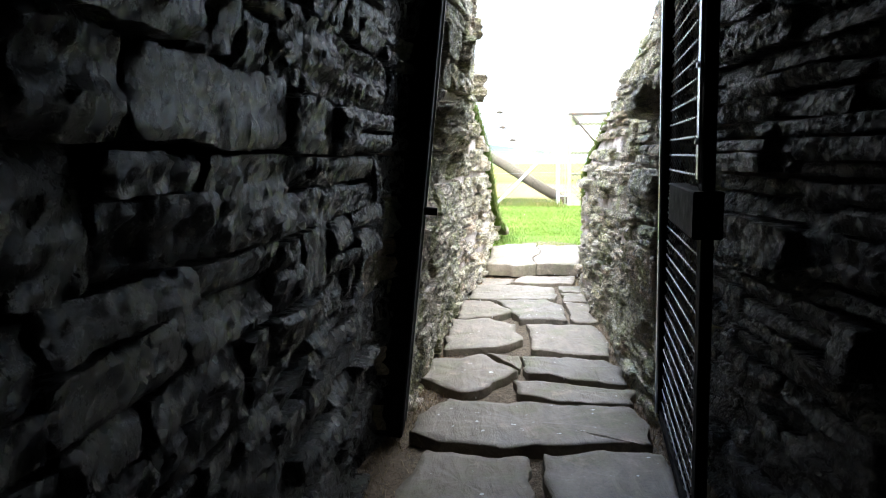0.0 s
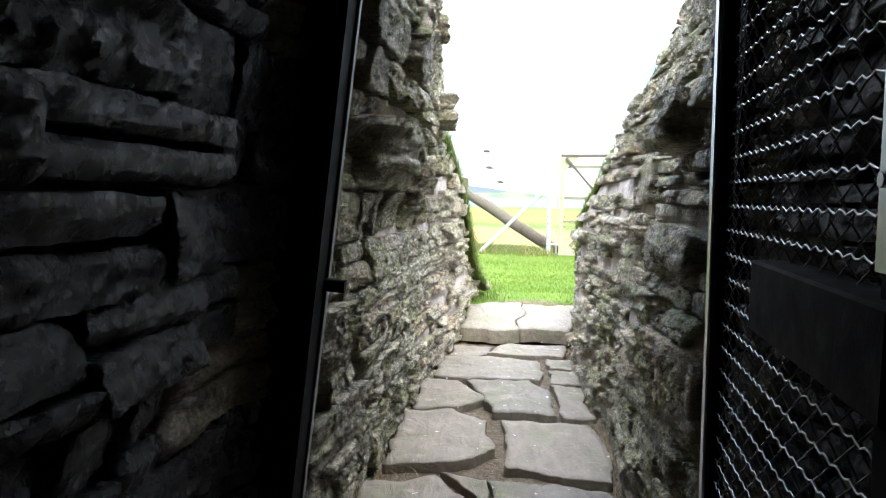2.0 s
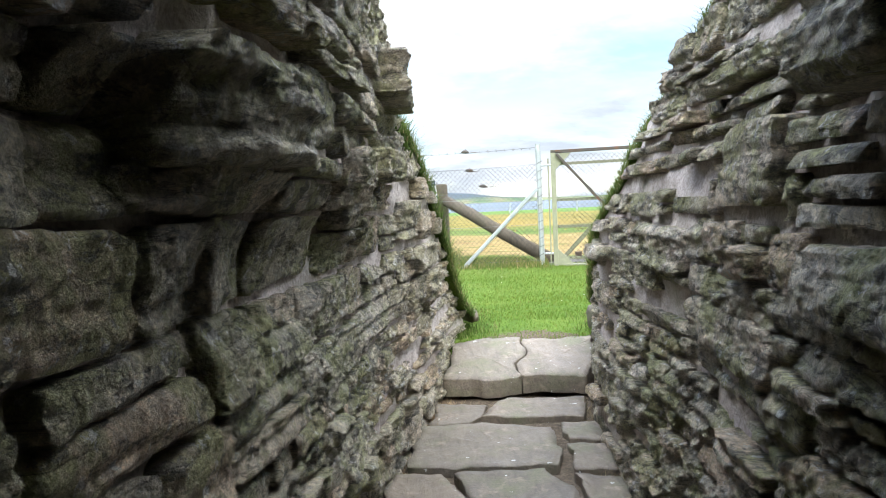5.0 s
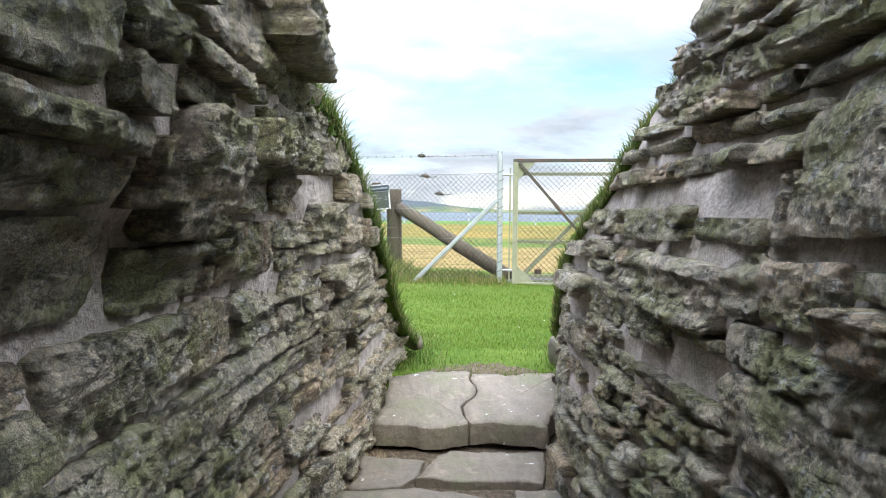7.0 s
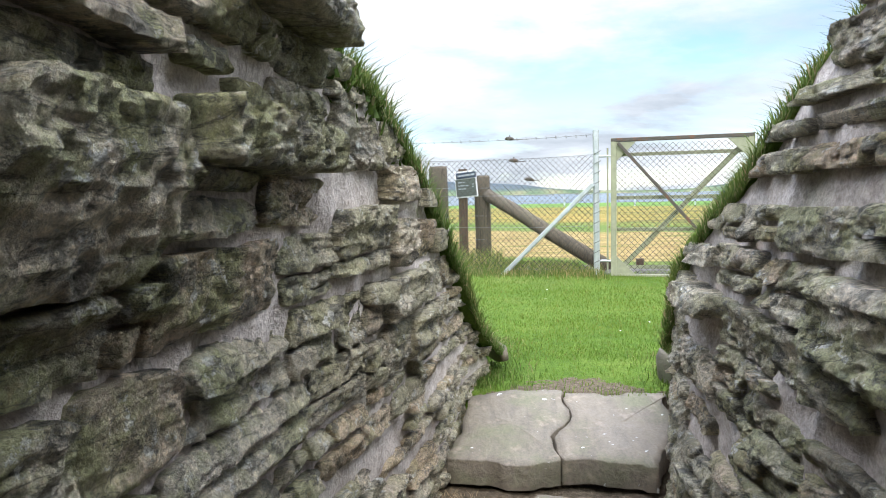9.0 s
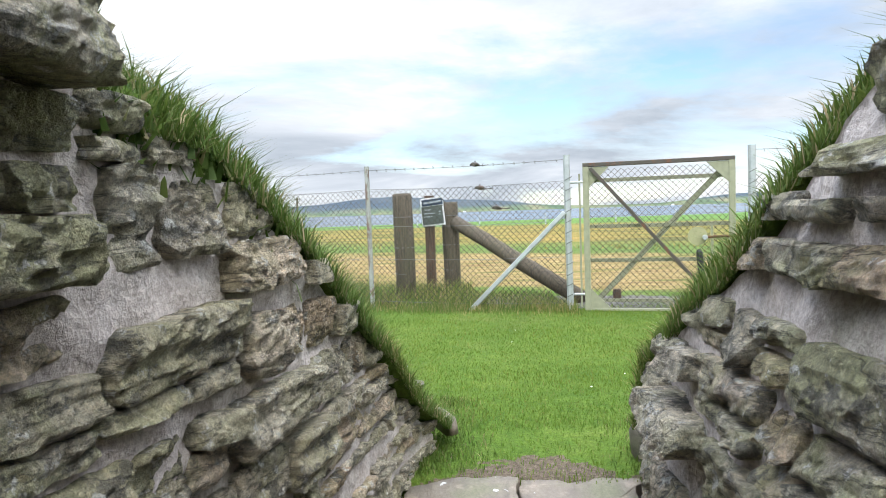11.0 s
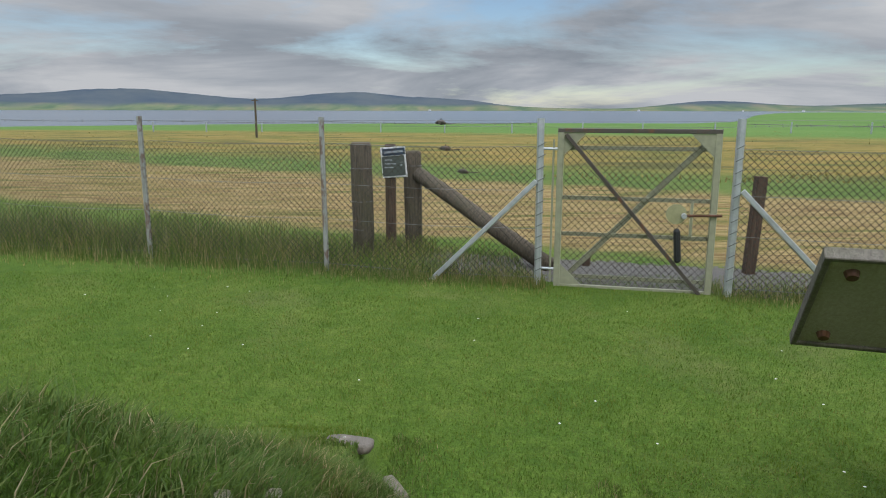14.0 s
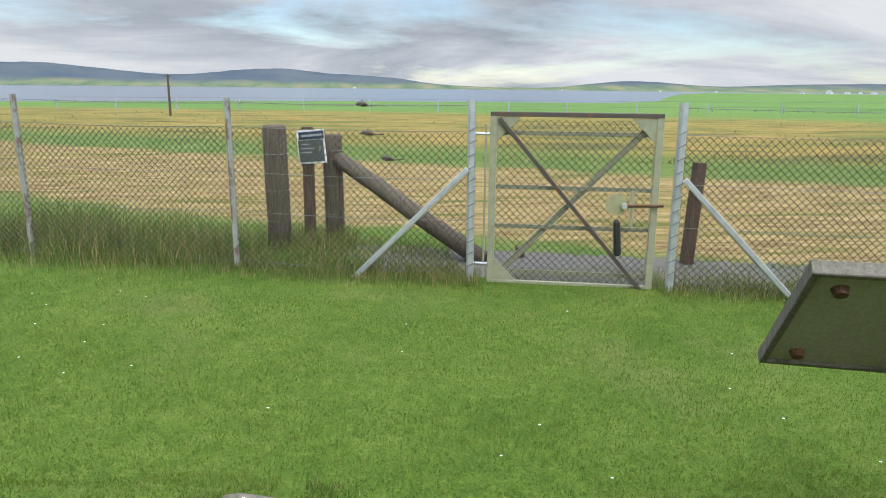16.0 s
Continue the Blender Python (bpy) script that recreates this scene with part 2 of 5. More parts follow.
def shaded_damp_material():
    """Wet flagstone of the covered part, without lichen; shade is painted into its colour."""
    n = Nodes("shaded_damp_stone")
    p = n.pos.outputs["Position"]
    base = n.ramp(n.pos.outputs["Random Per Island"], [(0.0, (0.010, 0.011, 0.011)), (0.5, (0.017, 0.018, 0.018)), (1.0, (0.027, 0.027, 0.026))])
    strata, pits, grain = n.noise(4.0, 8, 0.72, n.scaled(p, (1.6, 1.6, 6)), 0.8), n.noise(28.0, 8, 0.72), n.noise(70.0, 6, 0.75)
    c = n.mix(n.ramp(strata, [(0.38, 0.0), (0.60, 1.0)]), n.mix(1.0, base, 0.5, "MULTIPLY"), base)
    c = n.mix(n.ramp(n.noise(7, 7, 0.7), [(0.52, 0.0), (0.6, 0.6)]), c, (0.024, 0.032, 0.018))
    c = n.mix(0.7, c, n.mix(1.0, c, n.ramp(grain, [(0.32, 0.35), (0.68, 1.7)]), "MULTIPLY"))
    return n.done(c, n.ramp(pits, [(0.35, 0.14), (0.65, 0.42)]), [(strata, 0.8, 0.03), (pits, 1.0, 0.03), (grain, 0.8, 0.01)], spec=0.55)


M_STONES = stone_material("rubble_stone_joined", True)
M_SHADED_DAMP = shaded_damp_material()


def mortar_material():
    n = Nodes("lime_mortar")
    big, mid, fine = n.noise(2.5, 5), n.noise(14, 6, 0.65), n.noise(90, 4, 0.75)
    c = n.ramp(mid, [(0.3, (0.38, 0.325, 0.285)), (0.5, (0.53, 0.465, 0.42)), (0.7, (0.63, 0.565, 0.52))])
    c = n.mix(n.ramp(big, [(0.55, 0.0), (0.72, 0.6)]), c, (0.16, 0.165, 0.095))
    c = n.mix(n.ramp(fine, [(0.35, 0.5), (0.6, 0.0)]), c, (0.12, 0.10, 0.085))
    return n.done(c, 0.95, [(mid, 0.8, 0.02), (fine, 0.8, 0.006)], spec=0.2)


M_MORTAR = mortar_material()


def flag_material():
    n = Nodes("flagstone")
    p = n.pos.outputs["Position"]
    base = n.ramp(n.info.outputs["Random"], [(0.0, (0.125, 0.104, 0.080)), (0.35, (0.165, 0.136, 0.102)), (0.7, (0.152, 0.121, 0.088)), (1.0, (0.182, 0.148, 0.112))])
    ripple = n.noise(6, 6, 0.6, n.scaled(p, (3.0, 0.8, 3)), 0.6)
    patch, fine = n.noise(4.5, 6, 0.62), n.noise(80, 4, 0.7)
    c = n.mix(n.ramp(ripple, [(0.35, 0.0), (0.62, 1.0)]), n.mix(1.0, base, 0.72, "MULTIPLY"), base)
    c = n.mix(n.ramp(patch, [(0.5, 0.0), (0.68, 0.65)]), c, (0.13, 0.135, 0.075))
    c = n.mix(n.ramp(n.noise(9, 6, 0.6, n.scaled(p, (1, 1, 1), (4, 4, 0))), [(0.58, 0.0), (0.68, 0.6)]), c, (0.27, 0.215, 0.165))
    c = n.mix(n.ramp(n.noise(24, 3, 0.5, n.scaled(p, (1, 1, 1), (9, 1, 0))), [(0.70, 0.0), (0.73, 0.8)]), c, (0.6, 0.6, 0.58))
    c = n.mix(0.4, c, n.mix(1.0, c, n.ramp(fine, [(0.3, 0.5), (0.7, 1.4)]), "MULTIPLY"))
    return n.done(c, n.ramp(patch, [(0.3, 0.5), (0.7, 0.85)]), [(ripple, 0.7, 0.015), (fine, 0.4, 0.003)], spec=0.45)


M_FLAG = flag_material()


def ground_material():
    n = Nodes("ground")
    p = n.pos.outputs["Position"]
    x, y, z = n.split(p)
    wob = n.noise(0.35, 4)
    s = n.calc("ADD", n.calc("MULTIPLY_ADD", x, 0.5, y), n.calc("MULTIPLY_ADD", wob, 3.0, -1.5))
    g1, g2, g3 = n.noise(1.3, 6, 0.6), n.noise(9, 5, 0.65), n.noise(60, 4, 0.75)
    lawn = n.ramp(n.mix(0.5, g1, g2), [(0.36, (0.052, 0.100, 0.011)), (0.5, (0.080, 0.130, 0.017)), (0.64, (0.114, 0.156, 0.027))])
    lawn = n.mix(0.6, lawn, n.mix(1.0, lawn, n.ramp(g3, [(0.32, 0.35), (0.68, 1.65)]), "MULTIPLY"))
    lawn = n.mix(n.ramp(n.noise(0.9, 5, 0.6, n.scaled(p, (1, 1, 1), (5, 2, 0))), [(0.56, 0.0), (0.75, 0.55)]), lawn, (0.19, 0.17, 0.07))
    rows = n.noise(1.0, 5, 0.6, n.scaled(p, (0.35, 2.4, 1)))
    mown = n.ramp(rows, [(0.36, (0.10, 0.118, 0.035)), (0.45, (0.21, 0.17, 0.085)), (0.50, (0.31, 0.25, 0.15)), (0.55, (0.15, 0.105, 0.055)), (0.61, (0.29, 0.23, 0.135))])
    mown = n.mix(n.ramp(n.noise(9.0, 5, 0.75, n.scaled(p, (0.5, 1, 1))), [(0.42, 0.0), (0.62, 0.6)]), mown, n.mix(1.0, mown, 0.55, "MULTIPLY"))
    mown = n.mix(n.ramp(n.noise(0.8, 5, 0.6, n.scaled(p, (0.25, 1.6, 1), (1, 4, 0))), [(0.56, 0.0), (0.66, 0.4)]), mown, (0.14, 0.145, 0.045))
    mown = n.mix(1.0, mown, (1.08, 0.98, 0.70), "MULTIPLY")
    rough = n.ramp(n.noise(0.5, 6, 0.65, n.scaled(p, (0.35, 1.0, 1))), [(0.34, (0.095, 0.11, 0.024)), (0.5, (0.19, 0.15, 0.038)), (0.64, (0.26, 0.175, 0.052))])
    rough = n.mix(n.ramp(n.noise(0.42, 6, 0.62, n.scaled(p, (0.4, 1.1, 1), (3, 7, 0))), [(0.54, 0.0), (0.60, 0.75)]), rough, (0.075, 0.075, 0.024))
    rough = n.mix(n.ramp(n.noise(2.6, 5, 0.7), [(0.48, 0.0), (0.66, 0.55)]), rough, n.mix(1.0, rough, 0.5, "MULTIPLY"))
    verge = n.ramp(n.noise(0.8, 6, 0.65), [(0.35, (0.062, 0.105, 0.018)), (0.65, (0.11, 0.145, 0.035))])
    field = n.ramp(n.noise(0.05, 5), [(0.35, (0.072, 0.142, 0.030)), (0.65, (0.105, 0.175, 0.04))])

    def step(a, b):
        m = n.t.nodes.new("ShaderNodeMapRange")
        m.inputs["From Min"].default_value, m.inputs["From Max"].default_value = a, b
        n.link(s, m.inputs["Value"])
        return m.outputs[0]

    c = n.mix(step(12.9, 13.6), lawn, mown)
    c = n.mix(step(20.4, 21.4), c, verge)
    c = n.mix(step(24, 28), c, rough)
    c = n.mix(step(54, 64), c, field)
    # gravel path behind the gate
    d = n.calc("MULTIPLY_ADD", x, 0.27, y)
    band = n.calc("MULTIPLY", n.calc("GREATER_THAN", d, n.calc("MULTIPLY_ADD", g2, 0.25, 10.82)), n.calc("LESS_THAN", d, n.calc("MULTIPLY_ADD", g2, 0.6, 11.75)))
    band = n.calc("MULTIPLY", band, n.calc("GREATER_THAN", x, n.calc("MULTIPLY_ADD", g2, 1.6, -0.2)))
    gravel = n.ramp(n.noise(110, 3, 0.7), [(0.3, (0.06, 0.055, 0.047)), (0.7, (0.20, 0.182, 0.16))])
    c = n.mix(band, c, gravel)
    # trodden soil in the passage and at its mouth
    deep = n.calc("LESS_THAN", z, 0.09)
    near = n.calc("LESS_THAN", n.calc("ADD", y, n.calc("MULTIPLY", n.calc("ABSOLUTE", n.calc("ADD", x, -0.95)), 0.75)), n.calc("MULTIPLY_ADD", g2, 0.55, 6.48))
    near = n.calc("MULTIPLY", near, n.calc("LESS_THAN", z, 0.26))
    soil = n.ramp(n.noise(45, 5, 0.75), [(0.3, (0.045, 0.035, 0.025)), (0.55, (0.13, 0.10, 0.07)), (0.75, (0.24, 0.19, 0.135))])
    c = n.mix(n.calc("MAXIMUM", n.calc("MULTIPLY", deep, n.calc("LESS_THAN", y, 7.0)), near), c, soil)
    return n.done(c, 0.95, [(g2, 0.6, 0.04), (g3, 0.9, 0.02)], spec=0.15)


M_GROUND = ground_material()


def blade_material(name, stops, trans=0.35):
    n = Nodes(name)
    c = n.ramp(n.pos.outputs["Random Per Island"], stops)
    c = n.mix(n.ramp(n.noise(1.4, 5), [(0.4, 0.0), (0.65, 0.6)]), c, n.mix(1.0, c, (1.35, 1.1, 1.0), "MULTIPLY"))
    m = n.done(c, 0.6, spec=0.2)
    tr = n.t.nodes.new("ShaderNodeBsdfTranslucent")
    n.link(c, tr.inputs["Color"])
    mx = n.t.nodes.new("ShaderNodeMixShader")
    mx.inputs[0].default_value = trans
    n.link(n.bsdf.outputs[0], mx.inputs[1])
    n.link(tr.outputs[0], mx.inputs[2])
    n.link(mx.outputs[0], n.t.nodes["Material Output"].inputs[0])
    return m


M_LAWN = blade_material("lawn_grass", [(0.0, (0.078, 0.145, 0.016)), (0.5, (0.104, 0.172, 0.022)), (0.85, (0.135, 0.195, 0.032)), (1.0, (0.21, 0.205, 0.07))], 0.5)
M_TURF = blade_material("turf_grass", [(0.0, (0.055, 0.098, 0.018)), (0.6, (0.088, 0.138, 0.026)), (0.86, (0.13, 0.16, 0.044)), (0.95, (0.25, 0.21, 0.105)), (1.0, (0.36, 0.30, 0.18))])
M_STRAW = blade_material("straw_grass", [(0.0, (0.13, 0.13, 0.04)), (0.5, (0.22, 0.19, 0.07)), (1.0, (0.29, 0.23, 0.10))], 0.5)
M_DRY = blade_material("dry_straw", [(0.0, (0.10, 0.075, 0.045)), (0.6, (0.26, 0.20, 0.12)), (1.0, (0.36, 0.29, 0.18))], 0.1)
M_RANK = blade_material("rank_grass", [(0.0, (0.06, 0.115, 0.018)), (0.5, (0.13, 0.185, 0.042)), (0.78, (0.23, 0.225, 0.085)), (1.0, (0.38, 0.31, 0.17))])


def metal_material(name, colour, rough, metal, rust=0.0, rust_colour=(0.13, 0.055, 0.025)):
    n = Nodes(name)
    p = n.pos.outputs["Position"]
    a, b = n.noise(18, 6, 0.65), n.noise(140, 4, 0.7)
    c = n.mix(n.ramp(a, [(0.3, 0.0), (0.7, 1.0)]), tuple(v * 0.72 for v in colour), colour)
    if rust:
        c = n.mix(n.ramp(n.noise(11, 7, 0.7, n.scaled(p, (1, 1, 0.5), (3, 1, 2))), [(0.70 - rust, 0.0), (0.78 - rust, 0.9)]), c, rust_colour)
    return n.done(c, n.ramp(a, [(0.3, rough * 0.8), (0.7, min(1, rough * 1.25))]), [(b, 0.25, 0.002)], metal)


M_GALV = metal_material("galvanised_steel", (0.50, 0.52, 0.53), 0.5, 0.55, 0.05)
M_POST = metal_material("old_galvanised_post", (0.36, 0.36, 0.34), 0.6, 0.3, 0.19, (0.16, 0.10, 0.075))
M_WIRE = metal_material("weathered_wire", (0.20, 0.20, 0.19), 0.6, 0.4, 0.1)
M_MESH = metal_material("chain_link_wire", (0.060, 0.054, 0.040), 0.7, 0.2, 0.1)
M_OLIVE = metal_material("olive_paint", (0.30, 0.30, 0.20), 0.6, 0.0, 0.06)
M_PALE = metal_material("pale_olive_plate", (0.33, 0.32, 0.17), 0.6, 0.0, 0.08)
M_BROWN = metal_material("brown_rod", (0.075, 0.062, 0.05), 0.6, 0.0, 0.15)
M_BLACK = metal_material("black_paint", (0.005, 0.005, 0.006), 0.8, 0.0, 0.02)
M_BLACK.node_tree.nodes["Principled BSDF"].inputs["Specular IOR Level"].default_value = 0.05
M_BRIGHT = metal_material("bright_worn_steel", (0.55, 0.57, 0.60), 0.35, 0.8, 0.08)
M_RUST = metal_material("rusty_iron", (0.10, 0.045, 0.025), 0.85, 0.0, 0.2)
M_RUBBER = metal_material("black_rubber", (0.015, 0.015, 0.015), 0.6, 0.0)


def wood_material(name, dark, light, green=0.3):
    n = Nodes(name)
    p = n.obj.outputs["Object"]
    grain = n.noise(5, 7, 0.7, n.scaled(p, (14, 14, 0.9)), 0.4)
    patch = n.noise(3.5, 6)
    c = n.ramp(grain, [(0.3, dark), (0.65, light)])
    c = n.mix(n.ramp(patch, [(0.5, 0.0), (0.7, green)]), c, (0.11, 0.12, 0.055))
    return n.done(c, 0.85, [(grain, 0.8, 0.01), (n.noise(60, 4), 0.3, 0.003)], spec=0.25)


M_OLDWOOD = wood_material("weathered_post_wood", (0.035, 0.027, 0.02), (0.135, 0.11, 0.08))
M_TANWOOD = wood_material("brown_post_wood", (0.04, 0.025, 0.018), (0.12, 0.08, 0.056), 0.15)
M_BOARD = wood_material("board_back", (0.31, 0.27, 0.205), (0.43, 0.38, 0.30), 0.08)
M_GREYWOOD = wood_material("grey_lectern_wood", (0.10, 0.088, 0.068), (0.185, 0.165, 0.135), 0.3)

# ---- building helpers ----
def mesh_data(name, verts, faces, material, smooth=False):
    me = bpy.data.meshes.new(name)
    me.from_pydata([tuple(v) for v in verts], [], [tuple(f) for f in faces])
    me.materials.append(material)
    if smooth:
        me.polygons.foreach_set("use_smooth", [True] * len(me.polygons))
    me.update()
    return me


def triangles_data(name, verts, faces, material, flat=False):
    """A mesh from numpy arrays of vertices and of faces with equal corner counts."""
    me = bpy.data.meshes.new(name)
    k = faces.shape[1]
    me.vertices.add(len(verts))
    me.vertices.foreach_set("co", verts.astype(np.float32).ravel())
    me.loops.add(faces.size)
    me.loops.foreach_set("vertex_index", faces.astype(np.int32).ravel())
    me.polygons.add(len(faces))
    me.polygons.foreach_set("loop_start", np.arange(0, faces.size, k, dtype=np.int32))
    me.materials.append(material)
    if flat:
        me.polygons.foreach_set("use_smooth", np.zeros(len(faces), dtype=bool))
    me.update(calc_edges=True)
    return me


def thing(name, label, category, at=(0, 0, 0), group="", kind="", turn=0.0):
    ob = new(name)
    ob.empty_display_size = 0.1
    ob.matrix_world = pose(*at, 0, 0, turn)
    return tagged(ob, label, category, group, kind)


def part(name, data, parent, label=""):
    """Links mesh data, in the parent's own space, as one part."""
    ob = new(name, data)
    ob.parent = parent
    return tagged(ob, label)


class Shape:
    """Vertices and faces gathered for one mesh."""

    def __init__(self):
        self.v, self.f = [], []

    def add(self, verts, faces):
        o = len(self.v)
        self.v += [tuple(v) for v in verts]
        self.f += [tuple(i + o for i in f) for f in faces]
        return self

    def bar(self, a, b, w, h, side=None, chamfer=0.12):
        """A bar of chamfered section from a to b; w is across side, h the other way."""
        a, b = Vector(a), Vector(b)
        d = (b - a).normalized()
        ref = Vector(side) if side else (Vector((1, 0, 0)) if abs(d.z) > 0.9 else Vector((0, 0, 1)).cross(d))
        u = (ref - d * ref.dot(d)).normalized()
        v = d.cross(u)
        c = chamfer * min(w, h)
        ring = [(w / 2 - c, h / 2), (w / 2, h / 2 - c), (w / 2, -h / 2 + c), (w / 2 - c, -h / 2), (-w / 2 + c, -h / 2), (-w / 2, -h / 2 + c), (-w / 2, h / 2 - c), (-w / 2 + c, h / 2)]
        vs = [p + u * x + v * y for p in (a, b) for x, y in ring]
        fs = [(i, (i + 1) % 8, 8 + (i + 1) % 8, 8 + i) for i in range(8)] + [tuple(range(7, -1, -1)), tuple(range(8, 16))]
        return self.add(vs, fs)

    def tube(self, points, radius, sides=8, rough=0.0):
        """A round rod through the points; radius a number or one for each."""
        pts = [Vector(p) for p in points]
        rad = radius if isinstance(radius, (list, tuple)) else [radius] * len(pts)
        vs, fs = [], []
        d0 = (pts[-1] - pts[0]).normalized()
        ref = Vector((1, 0, 0)) if abs(d0.x) < 0.8 else Vector((0, 1, 0))
        for i, p in enumerate(pts):
            d = (pts[min(i + 1, len(pts) - 1)] - pts[max(i - 1, 0)]).normalized()
            u = (ref - d * ref.dot(d)).normalized()
            v = d.cross(u)
            for k in range(sides):
                a = 2 * math.pi * k / sides
                r = rad[i] * (1 + rough * noise.noise((math.cos(a) * 1.5 + p.x, math.sin(a) * 1.5 + p.y, p.z * 3)))
                vs.append(p + (u * math.cos(a) + v * math.sin(a)) * r)
        for i in range(len(pts) - 1):
            for k in range(sides):
                fs.append((i * sides + k, i * sides + (k + 1) % sides, (i + 1) * sides + (k + 1) % sides, (i + 1) * sides + k))
        fs += [tuple(range(sides - 1, -1, -1)), tuple((len(pts) - 1) * sides + k for k in range(sides))]
        return self.add(vs, fs)

    def mesh(self, name, material, smooth=False):
        me = mesh_data(name, self.v, self.f, material)
        if smooth:
            me.polygons.foreach_set("use_smooth", [len(p.vertices) == 4 for p in me.polygons])
        return me


def wires_data(name, starts, ends, radius, material):
    """Many thin straight wires as three-sided prisms."""
    a, b = np.asarray(starts, float), np.asarray(ends, float)
    d = b - a
    d /= np.linalg.norm(d, axis=1, keepdims=True)
    ref = np.where(np.abs(d[:, 1:2]) < 0.9, np.array([[0, 1.0, 0]]), np.array([[1.0, 0, 0]]))
    u = np.cross(d, ref)
    u /= np.linalg.norm(u, axis=1, keepdims=True)
    v = np.cross(d, u)
    ring = [u * math.cos(k * 2.0944) * radius + v * math.sin(k * 2.0944) * radius for k in range(3)]
    verts = np.stack([a + r for r in ring] + [b + r for r in ring], axis=1).reshape(-1, 3)
    o = np.arange(len(a))[:, None] * 6
    faces = np.concatenate([o + np.array([[k, (k + 1) % 3, 3 + (k + 1) % 3, 3 + k]]) for k in range(3)])
    return triangles_data(name, verts, faces, material)


def blades_data(name, roots, heights, width, spread, material, seed=1):
    """Grass blades: two bent triangles each, from root points."""
    rng = np.random.default_rng(seed)
    r, h = np.asarray(roots, float), np.asarray(heights, float)[:, None]
    n = len(r)
    ang = rng.uniform(0, 2 * math.pi, n)
    side = np.stack([np.cos(ang), np.sin(ang), np.zeros(n)], 1)
    la = rng.uniform(0, 2 * math.pi, n)
    out = np.stack([np.cos(la), np.sin(la), np.zeros(n)], 1) * (rng.uniform(0.1, 1.0, n)[:, None] * spread * h)
    up = np.array([[0, 0, 1.0]])
    w = width * rng.uniform(0.6, 1.3, n)[:, None]
    m = r + up * h * 0.6 + out * 0.35
    t = r + up * h * 0.95 + out
    verts = np.stack([r - side * w - up * 0.01, r + side * w - up * 0.01, m - side * w * 0.7, m + side * w * 0.7, t], 1).reshape(-1, 3)
    o = np.arange(n)[:, None] * 5
    faces = np.concatenate([o + np.array([[0, 1, 3]]), o + np.array([[0, 3, 2]]), o + np.array([[2, 3, 4]])])
    return triangles_data(name, verts, faces, material)


# ---- ground, water and distance ----
def growth(start, stop, first, factor):
    out, v, st = [], start, first
    while abs(v) < abs(stop):
        v += st
        st *= factor
        out.append(v)
    return out


def ground_sheet():
    xs = sorted([-0.7 + 0.06 * i for i in range(44)] + [-0.7 - 0.15 * i for i in range(1, 36)] + [1.94 + 0.15 * i for i in range(1, 40)] + growth(-5.95, -4000, -0.2, -1.09 * -1) + growth(7.79, 4000, 0.2, 1.09))
    ys = sorted([-3 + 0.09 * i for i in range(120)] + [7.8 + 0.2 * i for i in range(33)] + growth(14.2, 4200, 0.25, 1.06) + growth(-3, -60, -0.5, 1.4))
    verts = [(x, y, ground_height(x, y)) for y in ys for x in xs]
    w = len(xs)
    faces = [(j * w + i, j * w + i + 1, (j + 1) * w + i + 1, (j + 1) * w + i) for j in range(len(ys) - 1) for i in range(w - 1)]
    ob = new("ground", mesh_data("ground", verts, faces, M_GROUND, True))
    tagged(ob, "green lawn, grassed mound and fields beyond the fence", "ground", kind="structure")


ground_sheet()


def water_material():
    n = Nodes("loch_water")
    w = n.noise(0.25, 5, 0.6, n.scaled(n.pos.outputs["Position"], (0.3, 1, 1)))
    return n.done((0.055, 0.075, 0.10), 0.25, [(w, 0.25, 0.5)])


loch = new("water", mesh_data("water", [(-4000, 60, -1.5), (4000, 60, -1.5), (4000, 4000, -1.5), (-4000, 4000, -1.5)], [(0, 1, 2, 3)], water_material()))
tagged(loch, "grey blue loch beyond the fields", "water", kind="structure")


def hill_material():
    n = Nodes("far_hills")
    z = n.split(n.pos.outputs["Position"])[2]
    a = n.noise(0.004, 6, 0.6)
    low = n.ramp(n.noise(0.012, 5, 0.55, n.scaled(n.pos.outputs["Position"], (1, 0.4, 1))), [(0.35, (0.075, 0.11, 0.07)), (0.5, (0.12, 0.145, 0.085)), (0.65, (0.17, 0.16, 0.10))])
    # heather slopes with the haze of distance painted in as blue grey
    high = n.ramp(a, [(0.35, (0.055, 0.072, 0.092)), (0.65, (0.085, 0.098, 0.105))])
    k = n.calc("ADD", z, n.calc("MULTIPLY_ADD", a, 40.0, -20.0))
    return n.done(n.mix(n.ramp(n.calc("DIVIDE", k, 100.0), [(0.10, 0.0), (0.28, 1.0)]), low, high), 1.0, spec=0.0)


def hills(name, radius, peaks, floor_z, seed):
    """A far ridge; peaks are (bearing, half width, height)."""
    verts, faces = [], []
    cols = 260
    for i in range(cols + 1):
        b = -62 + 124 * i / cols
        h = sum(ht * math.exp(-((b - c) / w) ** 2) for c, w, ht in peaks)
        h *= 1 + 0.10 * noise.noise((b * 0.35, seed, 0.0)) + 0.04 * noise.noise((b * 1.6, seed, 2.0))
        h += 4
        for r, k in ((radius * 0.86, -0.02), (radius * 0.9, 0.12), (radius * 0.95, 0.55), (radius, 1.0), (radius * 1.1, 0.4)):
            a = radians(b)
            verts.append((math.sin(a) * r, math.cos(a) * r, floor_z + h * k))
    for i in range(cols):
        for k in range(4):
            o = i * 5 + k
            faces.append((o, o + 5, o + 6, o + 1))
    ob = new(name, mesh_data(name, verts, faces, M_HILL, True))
    tagged(ob, "low heather hills across the loch with haze painted in as blue grey", "hills", kind="structure")


